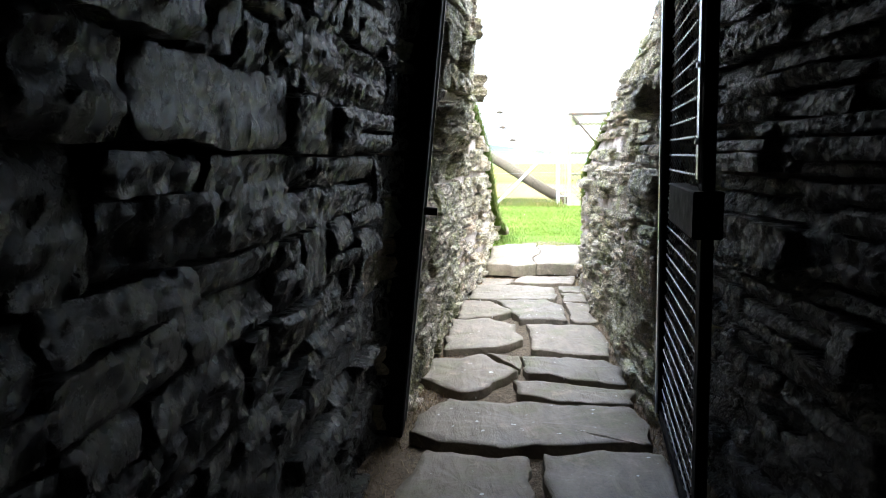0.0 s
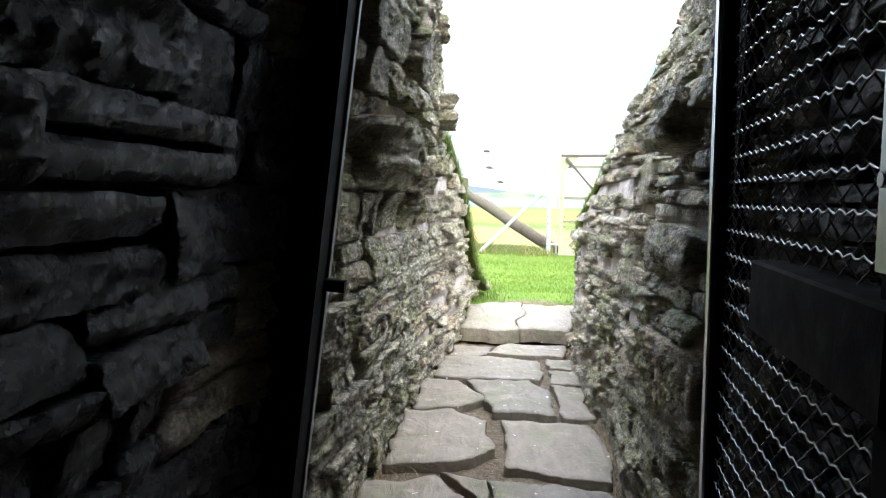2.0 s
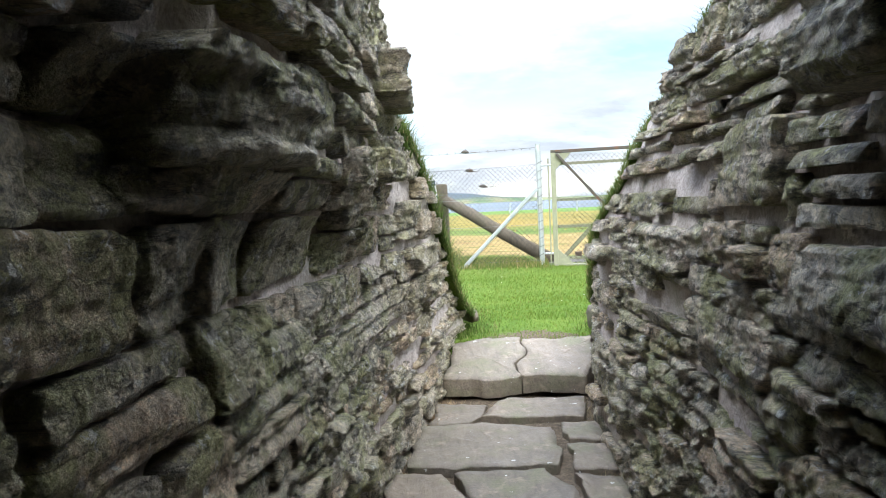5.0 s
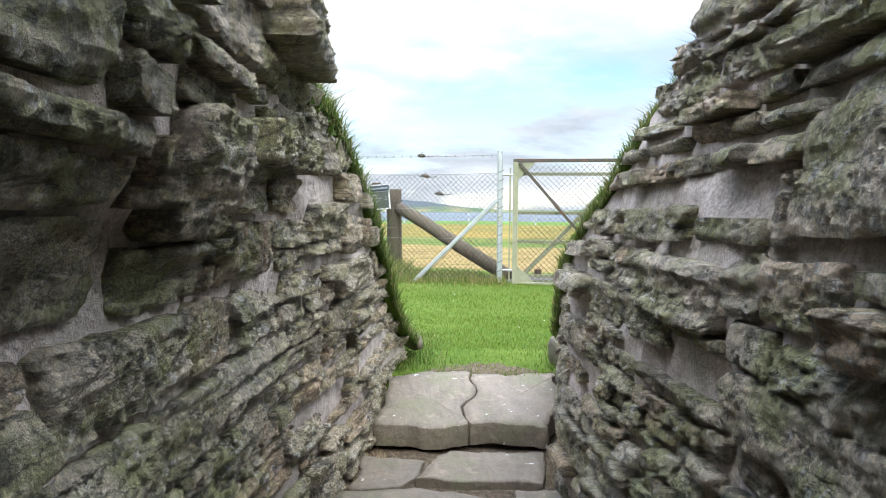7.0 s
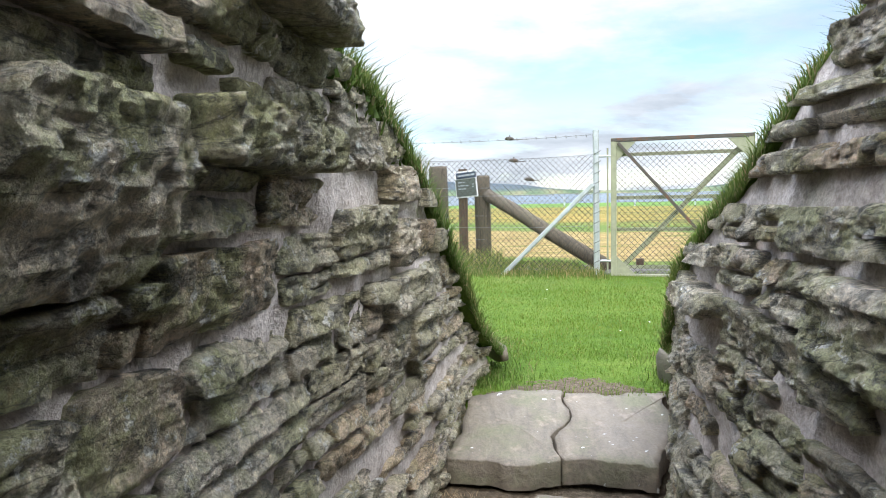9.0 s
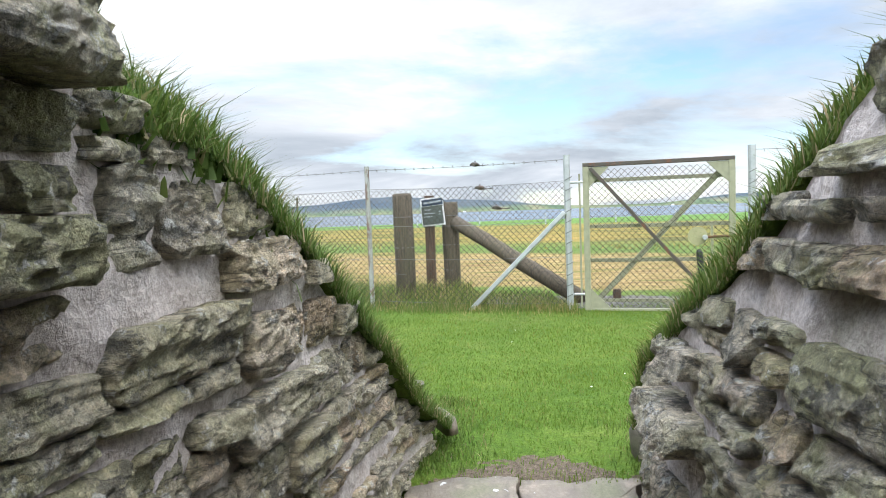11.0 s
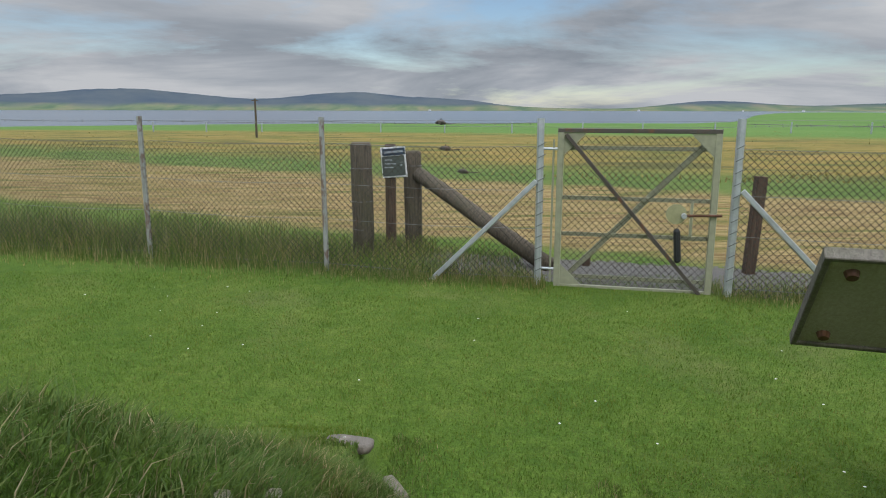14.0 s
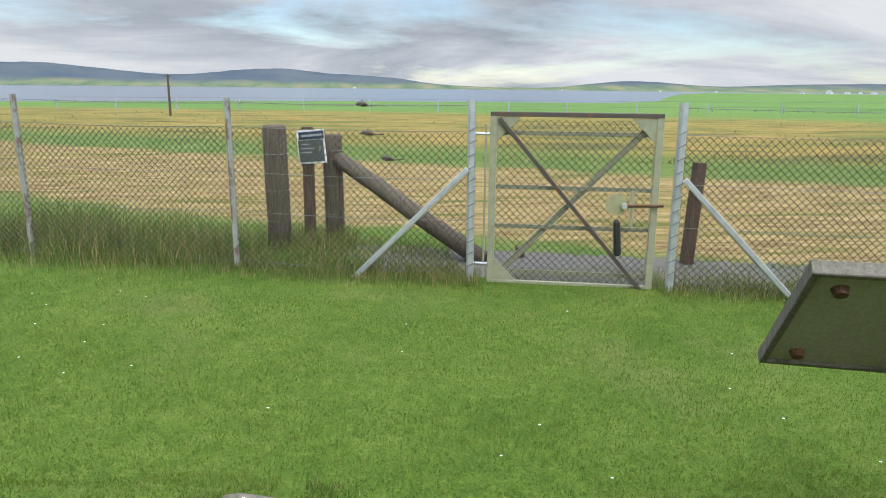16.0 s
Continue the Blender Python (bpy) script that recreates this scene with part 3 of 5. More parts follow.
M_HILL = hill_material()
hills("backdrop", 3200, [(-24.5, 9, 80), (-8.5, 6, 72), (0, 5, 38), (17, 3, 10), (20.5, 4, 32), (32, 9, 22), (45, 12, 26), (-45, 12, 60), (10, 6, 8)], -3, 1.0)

# ---- passage: walls, floor ----
LATTICE = np.random.default_rng(77).uniform(-1, 1, (64, 64, 64))


def grain_noise(x, y, z):
    """Smooth lattice noise between -1 and 1, for arrays."""
    x, y, z = np.broadcast_arrays(np.asarray(x, float), np.asarray(y, float), np.asarray(z, float))
    i, j, k = np.floor(x).astype(int), np.floor(y).astype(int), np.floor(z).astype(int)
    u, v, w = x - i, y - j, z - k
    u, v, w = u * u * (3 - 2 * u), v * v * (3 - 2 * v), w * w * (3 - 2 * w)
    total = 0.0
    for a in (0, 1):
        for b in (0, 1):
            for c in (0, 1):
                weight = (u if a else 1 - u) * (v if b else 1 - v) * (w if c else 1 - w)
                total = total + weight * LATTICE[(i + a) % 64, (j + b) % 64, (k + c) % 64]
    return total


def terrace(n, levels):
    """Turns smooth noise into ledges with short risers."""
    q = n * levels
    f = q - np.floor(q)
    r = np.clip((f - 0.36) / 0.28, 0, 1)
    return (np.floor(q) + r * r * (3 - 2 * r)) / levels


def stone_front(y0, y1, z0, z1, proud, side, seed, step):
    """Vertices and faces of one split rubble stone, set against the face of its wall."""
    L, H = y1 - y0, z1 - z0
    nu, nv = int(max(5, min(80, round(L / step)))), int(max(4, min(44, round(H / step))))
    rnd = random.Random(seed)
    s1, s2 = rnd.uniform(0, 60), rnd.uniform(0, 60)
    u, v = np.meshgrid(np.linspace(0, 1, nu + 1), np.linspace(0, 1, nv + 1))
    eu, ev = np.minimum(u, 1 - u) * L, np.minimum(v, 1 - v) * H
    e = np.minimum(eu, ev)
    # ragged outline: each of the four sides wanders by itself
    ky, kz = min(0.14 * L, 0.022), min(0.14 * H, 0.013)
    yy, zz = y0 + u * L, z0 + v * H
    wander = lambda p, q, f: 0.65 * grain_noise(p * f, s1 + q, s2) + 0.35 * grain_noise(p * f * 4, s1 + q, s2 + 9)
    dy = (1 - u) * wander(zz, 1.5, 13) + u * wander(zz, 7.5, 13)
    dz = (1 - v) * wander(yy, 3.5, 8) + v * wander(yy, 9.5, 8)
    y, z = yy + ky * dy, zz + kz * dz
    c = rnd.uniform(0.10, 0.32) * min(L, H)
    cut = np.clip(1 - eu / c, 0, 1) * np.clip(1 - ev / c, 0, 1) * c * rnd.uniform(0.15, 0.5)
    y, z = y + np.where(u < 0.5, cut, -cut), z + np.where(v < 0.5, cut, -cut)
    # broken face: ledges of the split layers, hackle and chipped arrises
    lam, rough = rnd.choice((0.3, 0.7, 1.0, 1.5)), rnd.uniform(0.6, 1.3) * (0.8 if y1 < 3.6 else 1.0)
    bed = rnd.uniform(22, 40)
    w = proud + rnd.uniform(-0.012, 0.012) * (u - 0.5) * 2 + rnd.uniform(-0.012, 0.008) * (v - 0.5) * 2
    w = w + 0.013 * lam * terrace(grain_noise(y * 2.5 + s2, z * bed, s1), 3)
    w = w + 0.011 * rough * terrace(grain_noise(y * 8 + s1, z * 10, s2), 2)
    w = w + 0.008 * rough * (0.4 - np.abs(grain_noise(y * 26, z * 44, s1))) + 0.007 * rough * grain_noise(y * 55, z * 70, s2)
    w = w + 0.005 * rough * grain_noise(y * 105, z * 120, s1)
    chip = 0.004 + 0.014 * np.clip(grain_noise(y * 19, z * 19, s2 + 20), 0, 1)
    w = w - 0.9 * chip * np.clip(1 - e / chip, 0, 1)
    x = face_left(y, z) + w if side < 0 else face_right(y, z) - w
    front = np.stack([x, y, z], -1).reshape(-1, 3)
    w1 = nu + 1
    j, i = np.meshgrid(np.arange(nv), np.arange(nu), indexing="ij")
    o = (j * w1 + i).ravel()
    faces = np.stack([o, o + 1, o + w1 + 1, o + w1], 1)
    rim = np.array(list(range(w1)) + [q * w1 + nu for q in range(1, nv + 1)] + [nv * w1 + q for q in range(nu - 1, -1, -1)] + [q * w1 for q in range(nv - 1, 0, -1)])
    m, o = len(rim), len(front)
    back = front[rim] + np.array([0.12 * side, 0, 0])
    q = np.arange(m)
    sides = np.stack([rim[(q + 1) % m], rim[q], o + q, o + (q + 1) % m], 1)
    faces = np.concatenate([faces, sides])
    return np.concatenate([front, back]), faces if side < 0 else faces[:, ::-1]


def lay_stones(start, stop, top, fixed, seed):
    """Rubble courses as boxes (y0, y1, z0, z1, proud), the fixed ones first."""
    rnd = random.Random(seed)
    out = [(a, b, c, d, p + 0.022) for a, b, c, d, p in fixed]

    def free(y0, y1, z0, z1):
        """What the fixed stones leave of a box: beside, under and over them."""
        left = [(y0, y1, z0, z1)]
        for a, b, c, d, _ in fixed:
            a, b, c, d = a - 0.008, b + 0.008, c - 0.006, d + 0.006
            rest = []
            for p, q, r, t in left:
                if q <= a or p >= b or t <= c or r >= d:
                    rest.append((p, q, r, t))
                    continue
                rest += [(p, min(q, a), r, t), (max(p, b), q, r, t)]
                rest += [(max(p, a), min(q, b), r, c), (max(p, a), min(q, b), d, t)]
            left = [k for k in rest if k[1] - k[0] > 0.05 and k[3] - k[2] > 0.022]
        return left

    z = -0.06
    while z < 2.3:
        h = rnd.choice((0.045, 0.055, 0.065, 0.08, 0.10, 0.12, 0.15))
        y = start - rnd.uniform(0, 0.3)
        while y < stop:
            L = rnd.choice((0.13, 0.17, 0.22, 0.28, 0.36, 0.5)) * rnd.uniform(0.8, 1.15)
            L = min(L, h * 5.5)
            room = float(np.interp(y, [2.3, 2.6, 4.4, 4.8], [0.007, 0.010, 0.016, 0.023]))
            a, b = y + rnd.uniform(0.004, room), min(y + L, stop) - rnd.uniform(0.004, room)
            wave = 0.022 * noise.noise((y * 0.8, z * 0.7, seed))
            lo, hi = z + wave + rnd.uniform(0.002, room), z + h + wave - rnd.uniform(0.002, room)
            y += L
            for a, b, lo, hi in free(a, b, lo, hi):
                pieces = [(a, b, lo, hi)]
                if h > 0.09 and rnd.random() < 0.45:
                    m = lo + (hi - lo) * rnd.uniform(0.35, 0.65)
                    pieces = [(a, b, lo, m - 0.005), (a, b, m + 0.005, hi)]
                elif b - a > 0.3 and rnd.random() < 0.25:
                    m = a + (b - a) * rnd.uniform(0.4, 0.6)
                    pieces = [(a, m - 0.007, lo, hi), (m + 0.007, b, lo, hi)]
                cut = []
                for p, q, r, t in pieces:
                    if t > top(q) - 0.005 and q - p > 0.17:
                        k = math.ceil((q - p) / 0.15)
                        cut += [(p + (q - p) * i / k + 0.005, p + (q - p) * (i + 1) / k - 0.005, r, t) for i in range(k)]
                    else:
                        cut.append((p, q, r, t))
                for p, q, r, t in cut:
                    t = min(t, top(0.5 * (p + q)) - 0.008)
                    if q - p > 0.05 and t - r > 0.026:
                        pr = rnd.uniform(0.014, 0.027) + (rnd.uniform(0.0, 0.04) if rnd.random() < 0.14 else 0) + (0.012 if p < 2.0 else 0.0)
                        if 2.0 < q and p < 2.42:
                            pr = min(pr, 0.006)
                        out.append((p, q, r, t, pr))
        z += h
    return out


def rubble_wall(name, side, start, stop, top, fixed, seed, label):
    """A wall of the passage: mortared core with stones of its own."""
    wall = thing(name, label, "wall", kind="structure")
    fc = face_left if side < 0 else face_right
    cols, rows = 420, 64
    ys = np.linspace(start, stop, cols + 1)
    tops = np.array([top(y) for y in ys])
    yy = np.repeat(ys[:, None], rows + 1, 1)
    zz = -0.15 + (tops[:, None] + 0.12) * np.linspace(0, 1, rows + 1)[None, :]
    recess = np.interp(yy, [2.0, 2.6, 3.2, 3.9, 5.0], [0.045, 0.026, 0.014, 0.005, 0.002])
    d = recess + 0.009 * grain_noise(yy * 5, zz * 7, seed) + 0.008 * grain_noise(yy * 19, zz * 23, seed) + 0.005 * grain_noise(yy * 60, zz * 60, seed)
    verts = [tuple(p) for p in np.stack([fc(yy, zz) + side * d, yy, zz], -1).reshape(-1, 3)]
    faces = []
    n1 = rows + 1
    for i in range(cols):
        for j in range(rows):
            f = (i * n1 + j, (i + 1) * n1 + j, (i + 1) * n1 + j + 1, i * n1 + j + 1)
            faces.append(f if side < 0 else f[::-1])
    # top and back of the core
    o = len(verts)
    for y in ys:
        t = top(y)
        x = fc(y, t) + side * 0.34
        verts += [(x, y, t - 0.02), (x, y, -0.15)]
    for i in range(cols):
        faces.append((i * n1 + rows, (i + 1) * n1 + rows, o + (i + 1) * 2, o + i * 2))
        faces.append((o + i * 2, o + (i + 1) * 2, o + (i + 1) * 2 + 1, o + i * 2 + 1))
    last = cols * n1
    faces.append(tuple([last + j for j in range(n1)] + [o + 2 * cols, o + 2 * cols + 1]))
    core = part("mortar", mesh_data("mortar", verts, faces, M_MORTAR, True), wall, "pinkish grey lime mortar core")
    boxes = lay_stones(start, stop, top, fixed, seed)
    rest, shaded_damp, count = [], [], 0
    for k, (a, b, c, d, pr) in enumerate(boxes):
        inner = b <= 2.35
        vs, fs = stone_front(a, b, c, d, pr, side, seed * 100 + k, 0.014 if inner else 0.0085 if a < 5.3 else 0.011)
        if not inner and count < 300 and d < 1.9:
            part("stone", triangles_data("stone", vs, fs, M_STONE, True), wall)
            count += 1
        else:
            (shaded_damp if inner else rest).append((vs, fs))

    def joined(name, pieces, material, label):
        starts = np.cumsum([0] + [len(v) for v, _ in pieces])
        data = triangles_data(name, np.concatenate([v for v, _ in pieces]), np.concatenate([f + o for (_, f), o in zip(pieces, starts)]), material, True)
        return part(name, data, wall, label)

    # inner stones take the stone copy that has shade in its colour
    shaded_damp = joined("damp_rubble", shaded_damp, M_SHADED_DAMP, "wet rubble stones of the covered part with shade put into their colour")
    shaded_damp["kind"] = "stuff"
    rest = joined("rubble", rest, M_STONES, "smaller rubble stones near the wall top")
    rest["kind"] = "stuff"
    return wall


LEFT_FIXED = [(4.12, 4.62, 1.41, 1.55, 0.075), (4.05, 4.62, 1.16, 1.25, 0.045), (3.70, 4.02, 1.02, 1.22, 0.03), (2.80, 3.2, 1.14, 1.28, 0.04), (4.68, 5.05, 0.98, 1.09, 0.015), (5.0, 5.34, 1.10, 1.20, 0.015), (2.5, 3.0, 0.30, 0.46, 0.015), (3.2, 3.65, 0.32, 0.46, 0.012)]
RIGHT_FIXED = [(2.85, 3.12, 1.22, 1.40, 0.10), (2.62, 3.18, 0.86, 0.98, 0.025), (2.5, 3.15, 0.44, 0.64, 0.02), (3.35, 3.75, 1.04, 1.22, 0.02), (3.3, 3.9, 0.68, 0.80, 0.015), (3.95, 4.4, 0.84, 0.97, 0.012), (4.95, 5.25, 0.80, 0.86, 0.05)]

# the floor of the passage
def flag(outline, top, thick=0.07, rise=0.0):
    """One flagstone: an uneven outline, a worn top and rough sides; rise lifts its far edge per metre."""
    pts = [Vector((x + slant(y), y, 0)) for x, y in outline]
    ring = []
    for i, p in enumerate(pts):
        q = pts[(i + 1) % len(pts)]
        n = max(2, round((q - p).length / 0.025))
        for k in range(n):
            r = p.lerp(q, k / n)
            r += Vector((noise.noise((r.x * 7, r.y * 7, 1)), noise.noise((r.x * 7, r.y * 7, 8)), 0)) * 0.032
            r += Vector((noise.noise((r.x * 25, r.y * 25, 1)), noise.noise((r.x * 25, r.y * 25, 8)), 0)) * 0.010
            ring.append(r)
    c = sum(ring, Vector()) / len(ring)
    y0 = min(r.y for r in ring)
    verts, faces, m = [], [], len(ring)
    for scale, dz in ((1.0, -thick), (1.0, -0.006), (0.992, 0.0), (0.85, 0.0), (0.65, 0.0), (0.42, 0.0), (0.2, 0.0)):
        for r in ring:
            p = c + (r - c) * scale
            bump = 0.009 * noise.noise((p.x * 4, p.y * 4, 3)) + 0.006 * noise.noise((p.x * 12, p.y * 12, 5)) + 0.004 * noise.noise((p.x * 40, p.y * 40, 5))
            verts.append((p.x, p.y, top + dz + bump + rise * (p.y - y0)))
    verts.append((c.x, c.y, top + 0.002 + rise * (c.y - y0)))
    for s in range(6):
        for k in range(m):
            faces.append((s * m + k, s * m + (k + 1) % m, (s + 1) * m + (k + 1) % m, (s + 1) * m + k))
    for k in range(m):
        faces.append((6 * m + k, 6 * m + (k + 1) % m, 7 * m))
    return part("flagstone", mesh_data("flagstone", verts, faces, M_FLAG, True), FLOOR)


FLOOR = thing("floor", "uneven grey flagstone floor with soil joints", "floor", kind="structure")
flag([(-0.22, 0.3), (0.35, 0.25), (0.33, 0.95), (-0.2, 0.9)], 0.0)
flag([(0.39, 0.28), (0.92, 0.3), (0.9, 1.0), (0.37, 0.97)], 0.0)
flag([(-0.28, -1.2), (0.95, -1.2), (0.94, 0.2), (-0.26, 0.2)], -0.005)
flag([(-0.17, 0.96), (0.5, 1.02), (0.45, 1.66), (-0.16, 1.6)], 0.0)
flag([(0.54, 1.05), (0.88, 1.05), (0.85, 1.66), (0.49, 1.68)], 0.0)
flag([(-0.12, 1.66), (0.34, 1.71), (0.36, 2.07), (-0.02, 2.13)], 0.0)
flag([(0.4, 1.74), (0.83, 1.72), (0.83, 2.10), (0.41, 2.10)], 0.005)
flag([(0.03, 2.16), (0.3, 2.12), (0.8, 2.16), (0.83, 2.30), (0.80, 2.52), (0.45, 2.55), (0.06, 2.60), (-0.05, 2.42), (-0.08, 2.24)], 0.02)
flag([(0.14, 2.70), (0.39, 3.04), (0.22, 3.30), (-0.03, 3.22), (-0.08, 2.92)], 0.012)
flag([(0.38, 2.70), (0.55, 2.60), (0.84, 2.57), (0.87, 2.78), (0.36, 2.90)], 0.01)
flag([(0.43, 3.0), (0.86, 2.84), (0.9, 3.08), (0.84, 3.24), (0.42, 3.28)], 0.008)
flag([(0.25, 3.36), (0.40, 3.10), (0.42, 3.32)], 0.0)
flag([(0.02, 3.42), (0.30, 3.45), (0.47, 3.62), (0.43, 3.95), (0.28, 4.12), (0.05, 4.08)], 0.012)
flag([(0.5, 3.42), (0.88, 3.32), (0.95, 3.6), (0.92, 3.98), (0.52, 4.02)], 0.0)
flag([(0.08, 4.14), (0.33, 4.2), (0.45, 4.34), (0.30, 4.70), (0.12, 4.72)], 0.008)
flag([(0.48, 4.12), (0.78, 4.1), (0.8, 4.5), (0.7, 4.68), (0.36, 4.7)], 0.012)
flag([(0.82, 4.1), (0.97, 4.08), (1.0, 4.62), (0.83, 4.66)], 0.0)
flag([(0.17, 4.78), (0.5, 4.75), (0.80, 4.76), (0.84, 5.22), (0.5, 5.32), (0.2, 5.3)], 0.005)
flag([(0.86, 4.72), (1.02, 4.72), (1.04, 5.0), (0.87, 5.02)], -0.005)
flag([(0.88, 5.07), (1.05, 5.05), (1.06, 5.32), (0.87, 5.3)], -0.005)
flag([(0.5, 5.42), (1.02, 5.36), (1.08, 5.7), (0.66, 5.72)], 0.005)
flag([(0.24, 5.36), (0.45, 5.38), (0.58, 5.66), (0.28, 5.72)], -0.01)
flag([(0.33, 5.84), (0.55, 5.80), (0.762, 5.86), (0.75, 6.02), (0.805, 6.12), (0.83, 6.26), (0.82, 6.44), (0.6, 6.44), (0.40, 6.40)], 0.085, 0.10, 0.17)
flag([(0.767, 5.86), (1.13, 5.80), (1.24, 6.1), (1.28, 6.46), (0.835, 6.44), (0.845, 6.26), (0.815, 6.12), (0.76, 6.02)], 0.085, 0.10, 0.15)


def slab_block(name, x0, x1, y0, y1, z0, z1, material, label):
    s = Shape().bar((x0, (y0 + y1) / 2, (z0 + z1) / 2), (x1, (y0 + y1) / 2, (z0 + z1) / 2), y1 - y0, z1 - z0, (0, 1, 0), 0.04)
    return tagged(new(name, s.mesh(name, material)), label, name.split("_")[0], kind="structure")


# lintels use the stone colour with the shade of the passage in it
slab_block("ceiling", -1.2, 2.0, -2.3, 2.47, 1.86, 2.45, M_SHADED_DAMP, "stone lintels roofing the inner passage with shade in their colour")
# rear wall is never in view, added to shut light out
slab_block("wall_back", -1.2, 2.0, -2.4, -1.9, -0.2, 2.3, M_SHADED_DAMP, "unseen stone wall added to keep light out of the chamber")

def roof_mound():
    """Turf over the lintels, so that the mound closes above the covered part."""
    verts, faces, n = [], [], 30
    for j in range(n + 1):
        for i in range(n + 1):
            u, v = i / n, j / n
            edge = min(u, 1 - u, v, (1 - v) * 1.5)
            x, y = -2.2 + 5.2 * u, -3.4 + 6.25 * v
            z = 2.2 + 0.42 * min(1, edge * 5.5) + 0.25 * math.sin(math.pi * u) * math.sin(math.pi * v) + 0.03 * noise.noise((x * 2, y * 2, 1.0))
            verts.append((x, y, z))
    for j in range(n):
        for i in range(n):
            o = j * (n + 1) + i
            faces.append((o, o + 1, o + n + 2, o + n + 1))
    tagged(new("mound", mesh_data("mound", verts, faces, M_GROUND, True)), "grassed mound over the covered chamber", "mound", kind="structure")


roof_mound()

# ---- iron grille at the mouth of the covered passage ----
def grille():
    jamb = thing("door_frame", "black iron door frame leaning against the rubble wall", "door frame", (-0.027, 2.38, 0), kind="structure")
    part("jamb", Shape().bar((-0.03, -0.07, 0), (0.17, -0.07, 1.85), 0.12, 0.12, (1, 0, 0), 0.06).mesh("jamb", M_BLACK), jamb)
    # light caught by the jamb's outer face, put in as a grey strip
    part("edge_strip", Shape().bar((0.034, -0.014, 0.02), (0.234, -0.014, 1.85), 0.008, 0.026, (1, 0, 0)).mesh("edge_strip", M_WIRE), jamb, "grey strip painted for the light caught on the jamb edge")
    part("catch", Shape().bar((0.11, -0.03, 0.85), (0.17, -0.03, 0.845), 0.03, 0.028).mesh("catch", M_BLACK), jamb)
    for z in (0.45, 1.15, 1.5):
        part("bolt", Shape().tube([(0.02 + z * 0.108 - 0.02, -0.075, z), (0.02 + z * 0.108 - 0.02, -0.06, z)], 0.012, 6).mesh("bolt", M_BLACK), jamb)
    right = thing("door_frame", "black iron door post against the rubble wall", "door frame", (1.045, 2.42, 0), kind="structure")
    part("jamb", Shape().bar((0, 0, 0), (0.03, 0, 1.85), 0.06, 0.06, (1, 0, 0)).mesh("jamb", M_BLACK), right)
    # leaf, hinged at the far post and standing open
    hinge, edge = Vector((1.005, 2.37, 0)), Vector((0.85, 1.42, 0))
    d = (edge - hinge)
    W = d.length
    leaf = thing("grille_door", "open black iron grille door with wavy wire netting", "door", hinge, turn=math.degrees(math.atan2(d.y, d.x)))
    LZ, HZ, lean = 0.06, 1.78, 0.02
    part("hinge_stile", Shape().bar((0.02, 0, LZ), (0.02, -lean, HZ), 0.035, 0.035, (1, 0, 0)).mesh("hinge_stile", M_BLACK), leaf)
    part("edge_strip", Shape().bar((0.004, -0.022, LZ), (0.004, -0.022 - lean, HZ), 0.036, 0.006, (1, 0, 0)).mesh("edge_strip", M_BRIGHT), leaf, "bright worn steel edge")
    part("lock_stile", Shape().bar((W - 0.03, 0, LZ), (W - 0.03, -lean, HZ), 0.06, 0.03, (1, 0, 0)).mesh("lock_stile", M_BLACK), leaf)
    strip = part("face_strip", Shape().bar((W - 0.035, -0.02 - 0.58 * lean, 0.99), (W - 0.035, -0.02 - lean, HZ - 0.02), 0.034, 0.006, (1, 0, 0)).mesh("face_strip", M_BRIGHT), leaf, "bright worn steel strip with screws")
    for z in (1.08, 1.26, 1.44, 1.62):
        part("screw", Shape().tube([(W - 0.035, -0.022 - lean * z / 1.75, z), (W - 0.035, -0.029 - lean * z / 1.75, z)], 0.008, 8).mesh("screw", M_BRIGHT), strip)
    for z in (LZ, HZ):
        part("rail", Shape().bar((0.03, 0, z), (W - 0.02, 0, z), 0.03, 0.035, (0, 1, 0)).mesh("rail", M_BLACK), leaf)
    part("lock_box", Shape().bar((W - 0.50, -0.012, 0.905), (W + 0.01, -0.012, 0.905), 0.07, 0.115, (0, 1, 0), 0.06).mesh("lock_box", M_BLACK), leaf)
    a, b = [], []
    x, k = 0.045, 0
    while x < W - 0.05:
        z = LZ
        while z < HZ - 0.03:
            o1, o2 = (0.012 if int(z / 0.025 + k) % 2 else -0.012), (-0.012 if int(z / 0.025 + k) % 2 else 0.012)
            a.append((x + o1, 0.004 * o1 / 0.012, z))
            b.append((x + o2, -0.004 * o1 / 0.012, z + 0.025))
            z += 0.025
        x += 0.034
        k += 1
    part("netting", wires_data("netting", a, b, 0.0017, M_POST), leaf)
    a, b = [], []
    z = LZ + 0.05
    while z < HZ:
        x = 0.03
        while x < W - 0.03:
            wv = 0.0035 * math.sin(x * 150)
            a.append((x, -0.006, z + wv))
            b.append((x + 0.0125, -0.006, z + 0.0035 * math.sin((x + 0.0125) * 150)))
            x += 0.0125
        z += 0.052
    part("cross_wires", wires_data("cross_wires", a, b, 0.0018, M_BRIGHT), leaf, "bright wavy cross wires")


grille()

# ---- fence and gate ----
ALONG = (FENCE_B - FENCE_A).normalized()


def on_fence(x):
    """A point of the fence line at x, on the ground."""
    if x > 1.54:
        k = x - 1.54
        return Vector((x, 10.40 - 0.225 * k, 0))
    k = (x - 1.54) / ALONG.x
    p = FENCE_B + ALONG * k
    return Vector((p.x, p.y, 0))


